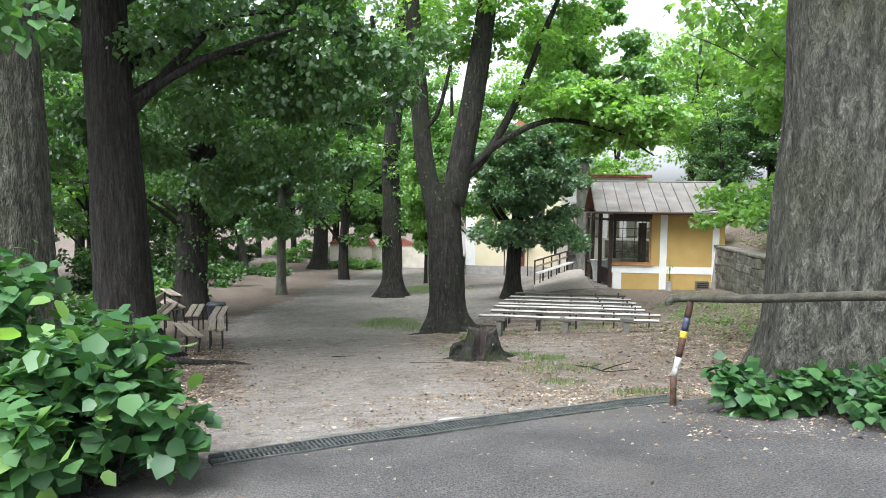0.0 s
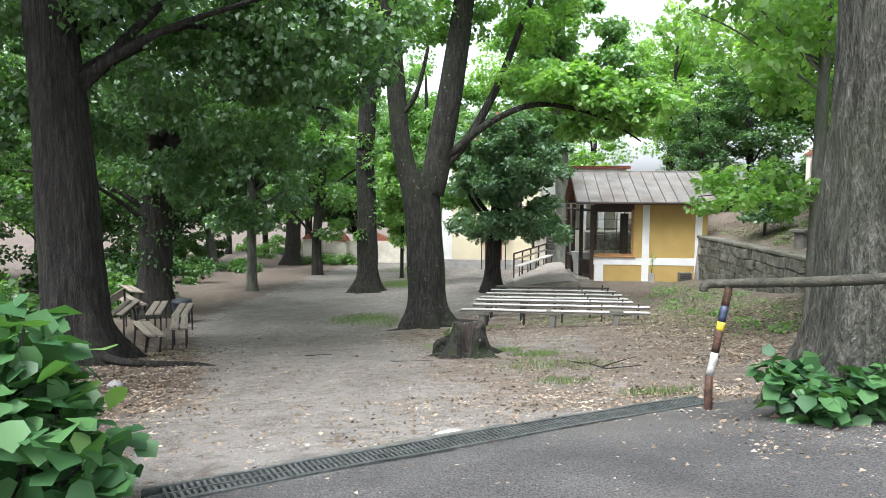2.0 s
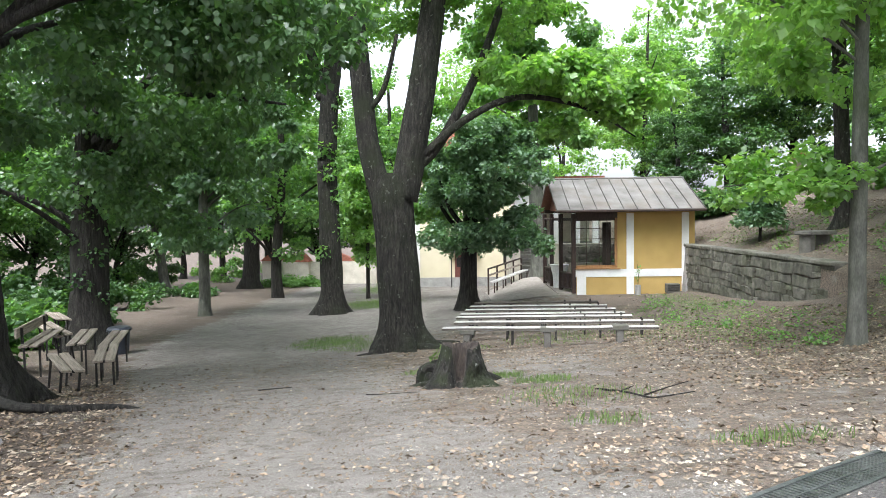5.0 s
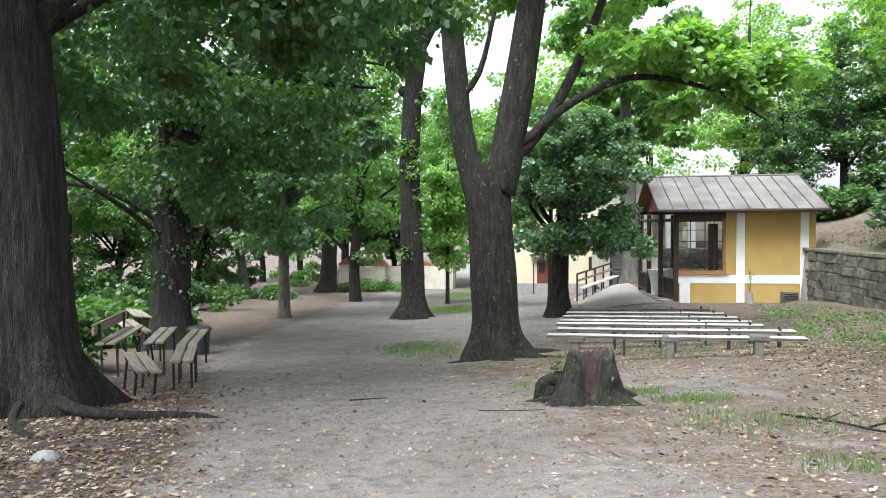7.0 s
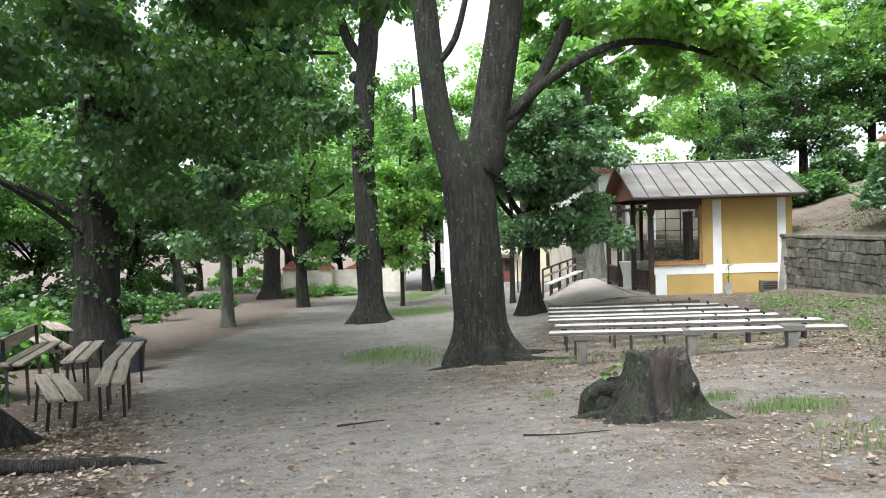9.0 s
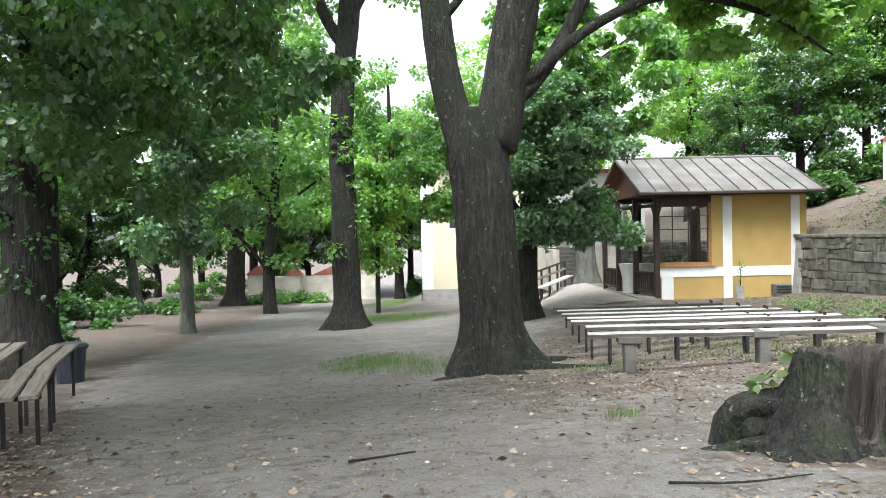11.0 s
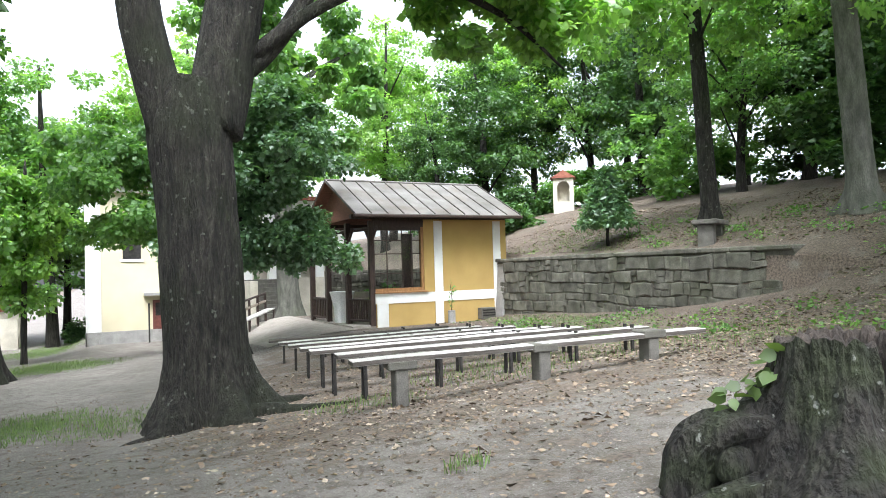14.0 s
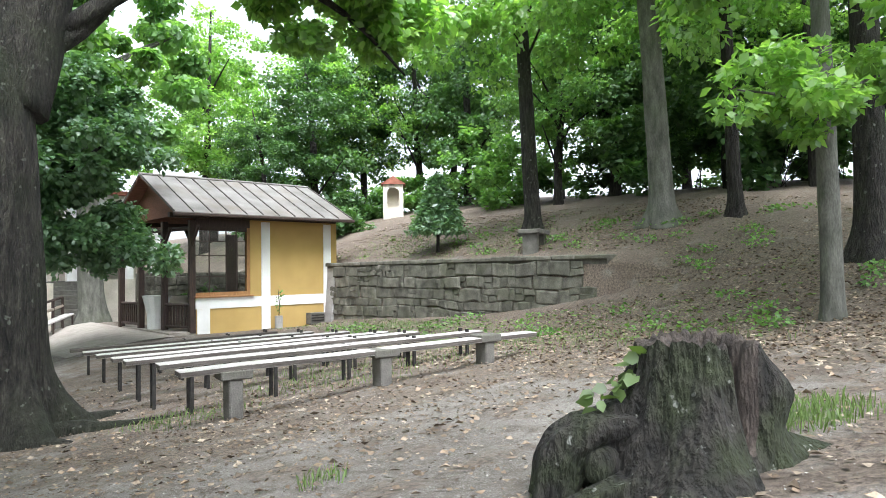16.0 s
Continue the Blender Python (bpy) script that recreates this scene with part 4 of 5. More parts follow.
    for x, y, z, r in ((-0.5, 0.22, 0.14, 0.09), (-0.3, -0.35, 0.1, 0.07)):
        bm = bmesh.new()
        bmesh.ops.create_icosphere(bm, subdivisions=3, radius=r)
        for v in bm.verts:
            v.co *= 1 + 0.35 * noise.noise(v.co * 9 + Vector((x * 9, y, 0)))
            v.co += Vector((x, y, z))
        part("burl", bm, STUMPWOOD, t, smooth=True)
    sp = new("sprout", leaf_mesh("sprout", [(-0.3, 0.16, 0.56), (-0.38, 0.2, 0.5), (-0.46, 0.26, 0.42), (-0.28, 0.1, 0.63)], [(0.05, 0.05, 0.05)] * 4, [7, 8, 8, 5], 0.06, LEAF_GRASS, 77, round_leaf=True))
    sp.parent = t
    sp["kind"] = "stuff"
    sp["label"] = "bright green sprouting leaves"


stump()


# ---- rows of long benches ----
def bench_row(x0, x1, y0, y1, z0, z1, stone, seed):
    rs = random.Random(seed)
    t = thing("long_bench", Matrix.Identity(4), "long weathered plank bench on " + ("stone legs" if stone else "iron legs") + " in rows", "bench", "bench rows")
    n = Vector((x1 - x0, y1 - y0, z1 - z0))
    ln = n.length
    d = n.normalized()
    turn = Matrix.Translation((x0, y0, z0)) @ Matrix(((d.x, -d.y, 0, 0), (d.y, d.x, 0, 0), (d.z, 0, 1, 0), (0, 0, 0, 1)))
    bm = boxed(0, ln, -0.14, 0.13, -0.065, 0, bevel=0.008)
    bmesh.ops.subdivide_edges(bm, edges=[e for e in bm.edges if e.calc_length() > 1], cuts=10)
    for v in bm.verts:
        v.co.z += 0.012 * noise.noise(Vector((v.co.x * 0.8, seed * 3, 0)))
        v.co.y += 0.012 * noise.noise(Vector((v.co.x * 0.6, seed * 5, 2)))
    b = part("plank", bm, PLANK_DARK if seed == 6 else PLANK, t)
    b.data.materials.append(PLANK_EDGE_SHADE)
    # Upright faces get the dark colour that stands for their shade.
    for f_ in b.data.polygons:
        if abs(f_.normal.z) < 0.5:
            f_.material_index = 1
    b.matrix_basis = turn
    for f in ((0.12, 0.5, 0.83) if stone else (0.08, 0.3, 0.52, 0.74, 0.94)):
        p = Vector((x0, y0, z0)) + n * f
        g = land(p.x, p.y)
        if stone:
            bm = bmesh.new()
            box(bm, -0.075, 0.075, -0.13, 0.13, g - 0.15 - p.z, -0.17)
            for v in bm.verts:
                if v.co.z > -0.25:
                    v.co.x *= 1.1
            box(bm, -0.17, 0.19, -0.15, 0.15, -0.17, -0.062)
            bmesh.ops.bevel(bm, geom=bm.edges[:], offset=0.015, segments=1, affect="EDGES")
            q = part("stone_leg", bm, CONCRETE, t)
            q.matrix_basis = Matrix.Translation(p) @ Matrix.Rotation(math.atan2(d.y, d.x), 4, "Z")
        else:
            for sy in (-0.1, 0.1):
                bm = boxed(-0.022, 0.022, sy - 0.022, sy + 0.022, g - 0.1 - p.z, -0.062)
                q = part("iron_leg", bm, IRON, t)
                q.matrix_basis = Matrix.Translation(p) @ Matrix.Rotation(math.atan2(d.y, d.x), 4, "Z")
    return t


for k, f in enumerate((0.0, 0.15, 0.3, 0.4, 0.55, 0.71, 0.9)):
    bow = 0.25 * math.sin(math.pi * min(f, 0.3) / 0.3)
    bench_row(-0.9 + 1.05 * f + 0.5 * bow, 4.06 + 0.35 * f + bow, 15.67 + 9.6 * f, 14.9 + 9.4 * f, 0.47 - 0.56 * f, 0.71 - 0.52 * f, k == 0, k)


# ---- stacked park benches under the trees ----
def park_bench(m, length=1.9, back=False, label="weathered two-board bench stacked beneath trees"):
    t = thing("park_bench", m, label, "bench", "stacked benches")
    for y0 in (-0.19, 0.02):
        part("board", boxed(-length / 2, length / 2, y0, y0 + 0.17, 0.4, 0.445, bevel=0.006), PLANK_BROWN, t)
    for sx in (-1, 1):
        x = sx * (length / 2 - 0.28)
        part("crossbar", boxed(x - 0.025, x + 0.025, -0.19, 0.19, 0.35, 0.4), IRON, t)
        for y in (-0.15, 0.15):
            part("leg", boxed(x - 0.02, x + 0.02, y - 0.02, y + 0.02, -0.3, 0.35), IRON, t)
    if back:
        part("back_board", boxed(-length / 2, length / 2, 0.2, 0.245, 0.6, 0.82, bevel=0.006), PLANK_BROWN, t)
        for sx in (-1, 1):
            x = sx * (length / 2 - 0.28)
            part("back_post", boxed(x - 0.02, x + 0.02, 0.15, 0.2, 0.35, 0.8), IRON, t)
    return t


for ax, ay, bx, by, top, tilt, back in ((-7.28, 12.05, -8.05, 13.7, 0.5, 0, False), (-8.1, 13.72, -8.85, 15.75, 0.47, 0, False), (-8.78, 13.7, -9.6, 15.7, 0.52, 0, False), (-8.65, 12.75, -7.42, 11.2, 0.5, -6, False), (-9.7, 13.5, -10.5, 15.8, 0.52, 0, True), (-11.9, 17.6, -10.1, 15.6, 0.4, 8, False), (-12.4, 18.6, -11.2, 17.2, 0.55, -8, False)):
    mx_, my_ = (ax + bx) / 2, (ay + by) / 2
    park_bench(pose(mx_, my_, top - 0.445, tilt, 0, math.degrees(math.atan2(by - ay, bx - ax))), math.hypot(bx - ax, by - ay), back)

binx, biny = -11.1, 20.0
bin_ = thing("litter_bin", pose(binx, biny, land(binx, biny) - 0.02), "dark blue plastic litter bin beside a tree", "bin")
bm = bmesh.new()
tube(bm, [(0, 0, 0), (0, 0, 0.75)], [0.26, 0.32], 16)
part("body", bm, PLASTIC, bin_, smooth=False)
bm = bmesh.new()
tube(bm, [(0, 0, 0.74), (0, 0, 0.8), (0, 0, 0.86)], [0.36, 0.36, 0.3], 16)
part("rim", bm, PLASTIC, bin_)


# ---- pavilion ----
FY, PX0, PX1, PB = 28.6, 4.38, 9.55, 33.4
pav = thing("pavilion", Matrix.Identity(4), "small ochre pavilion with white bands and open timber porch", "pavilion")
GZ = -0.45


def pbox(name, *a, m=OCHRE, label="", bevel=0.0, parent=None):
    return part(name, boxed(*a, bevel=bevel), m, parent or pav, label)


pbox("floor_slab", 3.7, 9.5, FY + 0.05, PB, GZ - 0.2, -0.22, m=PALESTONE)
pbox("wall", 4.5, 6.27, FY, FY + 0.25, GZ, 0.79)
pbox("wall", 6.27, PX1, FY, FY + 0.25, GZ, 3.25)
pbox("wall", 4.5, 6.27, FY + 0.02, FY + 0.23, 3.0, 3.25, m=DARKWOOD)
pbox("wall", PX1 - 0.25, PX1, FY + 0.25, PB, GZ, 3.25)
pbox("wall", 8.4, PX1 - 0.25, PB - 0.25, PB, GZ, 3.25)
pbox("wall", 4.3, 8.4, PB - 0.25, PB, GZ, 0.75, m=OLDWALL)
pbox("gable_wall", PX1 - 0.2, PX1 - 0.04, FY + 0.3, PB - 0.3, 3.25, 3.6)
# white pilasters and the sill band stand proud of the ochre
pbox("band", 4.47, PX1 + 0.02, FY - 0.025, FY, 0.46, 0.79, m=WHITE)
pbox("pilaster", 6.65, 6.96, FY - 0.03, FY, 0.793, 3.2, m=WHITE)
pbox("pilaster", 6.65, 6.96, FY - 0.03, FY, GZ, 0.457, m=WHITE)
pbox("pilaster", 9.0, 9.3, FY - 0.03, FY, 0.793, 3.2, m=WHITE)
pbox("pilaster", 9.0, 9.3, FY - 0.03, FY, GZ, 0.457, m=WHITE)
pbox("pilaster", 4.52, 4.92, FY - 0.03, FY, GZ, 0.457, m=WHITE)
# front window
win = pbox("window_sill", 4.45, 6.36, FY - 0.09, FY + 0.05, 0.793, 0.85, m=OAKFRAME, bevel=0.008)
win = pbox("window", 6.17, 6.27, FY + 0.03, FY + 0.17, 0.85, 3.0, m=OAKFRAME, label="wide window in orange-brown frame")
pbox("frame", 4.5, 6.17, FY + 0.03, FY + 0.17, 0.85, 0.96, m=OAKFRAME, parent=win)
pbox("frame", 4.5, 6.17, FY + 0.03, FY + 0.17, 2.88, 3.0, m=DARKWOOD, parent=win)
for xb in (4.95, 5.5, 5.84):
    pbox("glazing_bar", xb - 0.016, xb + 0.016, FY + 0.08, FY + 0.11, 0.96, 2.88, m=DARKWOOD, parent=win)
for zb in (1.45, 2.1, 2.55):
    pbox("glazing_bar", 4.5, 6.17, FY + 0.082, FY + 0.108, zb - 0.014, zb + 0.014, m=DARKWOOD, parent=win)
g_ = pbox("pane", 4.5, 6.17, FY + 0.092, FY + 0.098, 0.96, 2.88, m=GLASS, parent=win)
g_.visible_shadow = False
pbox("door_leaf", 5.75, 6.12, FY + 0.6, FY + 0.65, -0.2, 2.8, m=DARKWOOD)
# porch posts and their parapet
POSTS = ((4.40, FY + 0.09), (4.05, 30.0), (3.85, 31.6), (3.72, 33.2))
for k, (px, py) in enumerate(POSTS):
    pbox("post", px - 0.09, px + 0.09, py - 0.09, py + 0.09, -0.25, 3.2, m=DARKWOOD, bevel=0.012)
    for sy in (-1, 1):
        bm = bmesh.new()
        tube(bm, [(px, py, 2.3), (px, py + sy * 0.16, 2.6), (px, py + sy * 0.55, 2.98)], [0.05, 0.05, 0.05], 6)
        part("brace", bm, DARKWOOD, pav)
for (ax, ay), (bx, by) in ((POSTS[0], POSTS[1]), (POSTS[2], POSTS[3])):
    for z0, z1 in ((0.55, 0.63), (-0.12, -0.05)):
        bm = bmesh.new()
        rod(bm, (ax, ay, (z0 + z1) / 2), (bx, by, (z0 + z1) / 2), 0.05, 6)
        part("parapet_rail", bm, DARKWOOD, pav)
    for j in range(10):
        f = (j + 0.5) / 10
        x, y = ax + (bx - ax) * f, ay + (by - ay) * f
        pbox("baluster", x - 0.02, x + 0.02, y - 0.05, y + 0.05, -0.06, 0.56, m=DARKWOOD)
for k in (0, 1):
    bm = bmesh.new()
    rod(bm, (POSTS[k][0], POSTS[k][1], 2.95), (POSTS[k + 2][0], POSTS[k + 2][1], 2.95), 0.07, 6)
    part("beam", bm, DARKWOOD, pav)
pbox("plate", 3.72, PX1, FY + 0.02, FY + 0.2, 3.26, 3.4, m=DARKWOOD)
pbox("plate", 3.72, PX1, PB - 0.2, PB - 0.02, 3.26, 3.4, m=DARKWOOD)
pbox("far_post", 5.1, 5.24, PB - 0.2, PB - 0.06, -0.2, 3.2, m=DARKWOOD)
pbox("step", 3.2, 3.75, 29.2, 33.0, -0.62, -0.36, m=PALESTONE, bevel=0.02)
# roof: two pitches of standing-seam sheet
EY, EZ, RY, RZ, BY = 27.85, 3.36, 30.85, 4.78, 33.85
RX0, RX1 = 3.55, 9.75


def slope(y0, z0, y1, z1, thick, name, m, x0=RX0, x1=RX1):
    bm = bmesh.new()
    v = [bm.verts.new(p) for p in ((x0, y0, z0), (x1, y0, z0), (x1, y1, z1), (x0, y1, z1), (x0, y0, z0 - thick), (x1, y0, z0 - thick), (x1, y1, z1 - thick), (x0, y1, z1 - thick))]
    for f in ((0, 1, 2, 3), (7, 6, 5, 4), (0, 4, 5, 1), (1, 5, 6, 2), (2, 6, 7, 3), (3, 7, 4, 0)):
        bm.faces.new([v[i] for i in f])
    return part(name, bm, m, pav)


slope(EY, EZ, RY, RZ, 0.03, "roof_sheet", TIN)
slope(BY, EZ, RY, RZ, 0.03, "roof_sheet", TIN)
slope(EY + 0.03, EZ - 0.033, RY, RZ - 0.033, 0.05, "roof_lining", REDWOOD, RX0 + 0.02, RX1 - 0.02)
slope(BY - 0.03, EZ - 0.033, RY, RZ - 0.033, 0.05, "roof_lining", REDWOOD, RX0 + 0.02, RX1 - 0.02)
for k in range(12):
    x = RX0 + 0.02 + k * (RX1 - RX0 - 0.04) / 11
    for y0, y1 in ((EY, RY), (BY, RY)):
        bm = bmesh.new()
        v = [bm.verts.new((x + sx * 0.014, y, z + h)) for y, z in ((y0, EZ), (y1, RZ)) for h in (0.0, 0.045) for sx in (-1, 1)]
        for f in ((0, 1, 3, 2), (4, 6, 7, 5), (0, 2, 6, 4), (1, 5, 7, 3), (2, 3, 7, 6)):
            bm.faces.new([v[i] for i in f])
        part("seam", bm, SEAM, pav)
bm = bmesh.new()
rod(bm, (RX0, RY, RZ + 0.02), (RX1, RY, RZ + 0.02), 0.045, 8)
part("ridge_cap", bm, TIN, pav)
pbox("gutter", RX0 - 0.03, RX1 + 0.03, EY - 0.1, EY + 0.01, EZ - 0.12, EZ - 0.02, m=DARKWOOD, bevel=0.02)
pbox("gutter", RX0 - 0.03, RX1 + 0.03, BY - 0.01, BY + 0.1, EZ - 0.12, EZ - 0.02, m=DARKWOOD, bevel=0.02)
for xg in (RX0 + 0.45,):
    bm = bmesh.new()
    v = [bm.verts.new(p) for p in ((xg, EY + 0.25, EZ - 0.02), (xg, BY - 0.25, EZ - 0.02), (xg, RY, RZ - 0.1), (xg + 0.05, EY + 0.25, EZ - 0.02), (xg + 0.05, BY - 0.25, EZ - 0.02), (xg + 0.05, RY, RZ - 0.1))]
    for f in ((0, 1, 2), (5, 4, 3), (0, 3, 4, 1), (1, 4, 5, 2), (2, 5, 3, 0)):
        bm.faces.new([v[i] for i in f])
    part("gable_panel", bm, REDWOOD, pav, "red-brown boarded gable")

# a white cloth-covered bar table in the porch
tb = thing("bar_table", pose(4.1, 30.85, -0.22), "white flared bar table on the porch floor", "table")
bm = bmesh.new()
tube(bm, [(0, 0, 0), (0, 0, 0.5), (0, 0, 1.0), (0, 0, 1.08)], [0.28, 0.3, 0.42, 0.45], 14)
part("cloth", bm, RENDERWHITE, tb)
vent = thing("wall_vent", pose(8.55, FY - 0.35, land(8.55, FY - 0.4)), "dark iron slatted vent box at the wall foot", "vent")
part("body", boxed(-0.28, 0.28, 0, 0.3, -0.05, 0.34, bevel=0.01), CONCRETE, vent)
for k in range(3):
    part("slat", boxed(-0.24, 0.24, -0.02, -0.002, 0.06 + 0.09 * k, 0.1 + 0.09 * k), IRON, vent)
pt = thing("planter_pipe", pose(7.0, FY - 0.5, land(7.0, FY - 0.5)), "grey pipe planter with thin young plant", "planter")
bm = bmesh.new()
tube(bm, [(0, 0, -0.05), (0, 0, 0.42)], [0.13, 0.13], 12)
part("pipe", bm, GREYRENDER, pt)
bm = bmesh.new()
tube(bm, [(0, 0, 0.3), (0.03, 0, 0.8), (-0.02, 0, 1.3)], [0.015, 0.012, 0.006], 6)
part("stem", bm, BARK, pt)
o_ = new("leaves", leaf_mesh("leaves", [(0, 0, 0.7), (0, 0, 1.0), (0, 0, 1.25)], [(0.1, 0.1, 0.15)] * 3, [14, 14, 10], 0.07, LEAF_LIME, 3))
o_.parent = pt


# ---- retaining wall of field stones ----
rw = tagged(part("retaining_wall", boxed(WALL_X, WALL_X + 0.5, 17.0, FY + 0.2, -0.9, 1.74), MORTAR), "rough grey field-stone retaining wall along the slope", "wall", kind="structure")
rsw = random.Random(4)


def rubble(parent, at, length, z0, z1, floor):
    """Irregular coursed field stones on a wall face; at(u, z, d) gives the place d metres proud of the face."""
    z = z0
    while z < z1 - 0.05:
        h = min(0.16 + 0.24 * rsw.random(), z1 - z)
        u = -0.2 * rsw.random()
        while u < length:
            w = 0.18 + 0.72 * rsw.random() ** 1.8
            split = h > 0.26 and w < 0.5 and rsw.random() < 0.5
            for lo, hi in (((0, 0.5), (0.5, 1)) if split else ((0, 1),)):
                if z + h * hi > floor(u + w / 2) - 0.1 and u > 0 and u + w < length:
                    bm = bmesh.new()
                    d = 0.045 + 0.05 * rsw.random()
                    jit = [(rsw.uniform(-0.03, 0.03), rsw.uniform(-0.028, 0.028)) for _ in range(6)]
                    base = [(0.006, lo * h + 0.006), (w * rsw.uniform(0.35, 0.65), lo * h + 0.004), (w - 0.006, lo * h + 0.006), (w - 0.006, hi * h - 0.006), (w * rsw.uniform(0.35, 0.65), hi * h - 0.004), (0.006, hi * h - 0.006)]
                    cy, cz = w / 2, (lo + hi) * h / 2
                    rows_ = []
                    for dep, sc in ((-0.03, 1.0), (d * 0.7, 0.97), (d, 0.8)):
                        rows_.append([bm.verts.new(at(u + cy + (p + j[0] - cy) * sc, z + cz + (q + j[1] - cz) * sc, dep + (rsw.uniform(-0.012, 0.012) if dep > 0 else 0))) for (p, q), j in zip(base, jit)])
                    for r0, r1 in zip(rows_, rows_[1:]):
                        for i in range(6):
                            bm.faces.new((r0[i], r0[(i + 1) % 6], r1[(i + 1) % 6], r1[i]))
                    bm.faces.new(rows_[-1])
                    bmesh.ops.recalc_face_normals(bm, faces=bm.faces[:])
                    part("stone", bm, STONE, parent)
            u += w
        z += h


rubble(rw, lambda u, z, d: (WALL_X - d, 17.02 + u + 0.07 * noise.noise(Vector((u * 1.1, z * 2.3, 4))), min(1.73, z + 0.1 * noise.noise(Vector((u * 0.9, z * 1.2, 0))))), FY - 17.05, -0.7, 1.72, lambda u: land(WALL_X - 0.4, 17.0 + u))
bw = tagged(part("retaining_wall", boxed(4.9, 13.0, 35.0, 35.5, -0.9, 1.6), MORTAR), "rough grey field-stone wall behind the pavilion", "wall", kind="structure")
rubble(bw, lambda u, z, d: (5.0 + u, 35.0 - d, z), 4.6, -0.4, 1.58, lambda u: -0.4)
y = 17.0
while y < FY:
    w = 0.6 + 0.5 * rsw.random()
    o_ = part("coping", boxed(WALL_X - 0.08, WALL_X + 0.5, y, y + w - 0.02, 1.73, 1.83 + 0.03 * rsw.random(), bevel=0.02), STONE, rw)
    y += w
slab = tagged(part("leaning_slab", boxed(-0.05, 0.05, -0.2, 0.25, 0, 2.1, bevel=0.01), GREYRENDER), "grey stone slab leaning at the wall end", "slab")
slab.matrix_basis = pose(9.02, FY - 0.3, -0.4, 0, 5, 0)


# ---- hillside ----
tabx, taby = 10.2, 20.0
st = thing("stone_table", pose(tabx, taby, land(tabx, taby) - 0.03, 0, 0, 25), "low grey stone table on the slope", "table")
part("tabletop", boxed(-0.55, 0.55, -0.3, 0.3, 0.42, 0.54, bevel=0.02), CONCRETE, st)
for sx in (-0.35, 0.35):
    part("leg", boxed(sx - 0.1, sx + 0.1, -0.2, 0.2, -0.3, 0.42, bevel=0.015), CONCRETE, st)
shx, shy = 17.1, 35.0
sh = thing("wayside_shrine", pose(shx, shy, land(shx, shy) - 0.1, 0, 0, -38), "white wayside shrine with arched niche and tiled cap", "shrine")
bm = bmesh.new()
box(bm, -0.5, -0.3, -0.4, 0.4, 0, 1.75)
box(bm, 0.3, 0.5, -0.4, 0.4, 0, 1.75)
box(bm, -0.3, 0.3, 0.2, 0.4, 0, 1.75)
box(bm, -0.3, 0.3, -0.4, 0.2, 0, 0.6)
for k in range(8):
    a0, a1 = math.pi * k / 8, math.pi * (k + 1) / 8
    vs = [bm.verts.new(p) for p in ((0.3 * math.cos(a0), -0.4, 1.3 + 0.3 * math.sin(a0)), (0.3 * math.cos(a1), -0.4, 1.3 + 0.3 * math.sin(a1)), (0.3 * math.cos(a1), -0.4, 1.75), (0.3 * math.cos(a0), -0.4, 1.75))]
    bm.faces.new(vs)
part("body", bm, OLDWALL, sh)
bm = bmesh.new()
v = [bm.verts.new(p) for p in ((-0.62, -0.5, 1.75), (0.62, -0.5, 1.75), (0.62, 0.5, 1.75), (-0.62, 0.5, 1.75), (0, -0.5, 2.15), (0, 0.5, 2.15))]
for f in ((0, 1, 4), (2, 3, 5), (1, 2, 5, 4), (3, 0, 4, 5), (3, 2, 1, 0)):
    bm.faces.new([v[i] for i in f])
part("roof", bm, TILE, sh)


def fir(x, y, h, seed):
    t = thing("young_fir", pose(x, y, land(x, y) - 0.05), "small dark conifer with layered boughs on the slope", "conifer")
    bm = bmesh.new()
    tube(bm, [(0, 0, 0), (0.03, 0, h * 0.5), (0, 0, h)], [0.06, 0.04, 0.01], 8)
    part("trunk", bm, BARK_DARK, t)
    cs, rr, ct = [], [], []
    for k in range(9):
        z = h * (0.3 + 0.075 * k)
        r = h * 0.36 * (1 - k / 10)
        for j in range(6):
            a = j * 1.05 + k
            cs.append((r * 0.6 * math.cos(a), r * 0.6 * math.sin(a), z - 0.05))
            rr.append((r * 0.5, r * 0.5, 0.09))
            ct.append(90)
    crown(t, cs, rr, ct, 0.09, LEAF_DARK, seed, droop=0.3, long=2.0)


fir(10.3, 24.0, 2.6, 4)


# ---- chapel, terrace and steps ----
CY = 48.0
ch = thing("chapel", Matrix.Identity(4), "cream chapel with white corner strips and grey plinth", "chapel")


def cbox(name, *a, m=CREAM, label="", parent=None, bevel=0.0):
    return part(name, boxed(*a, bevel=bevel), m, parent or ch, label)


cbox("wall", -4.15, 3.75, CY, CY + 9, -2.4, 6.2)
cbox("plinth", -4.2, 3.8, CY - 0.06, CY, -2.4, -1.24, m=GREYRENDER)
cbox("plinth", -4.21, -4.15, CY - 0.06, CY + 9, -2.4, -1.24, m=GREYRENDER)
cbox("corner_strip", -4.19, -3.45, CY - 0.04, CY, -1.24, 6.2, m=WHITE)
cbox("corner_strip", -4.19, -4.15, CY, CY + 9, -1.24, 6.2, m=WHITE)
cbox("corner_strip", 3.1, 3.79, CY - 0.04, CY, -1.24, 6.2, m=WHITE)
cbox("cornice", -4.4, 4.0, CY - 0.3, CY + 9.2, 6.2, 6.5, m=WHITE)
bm = bmesh.new()
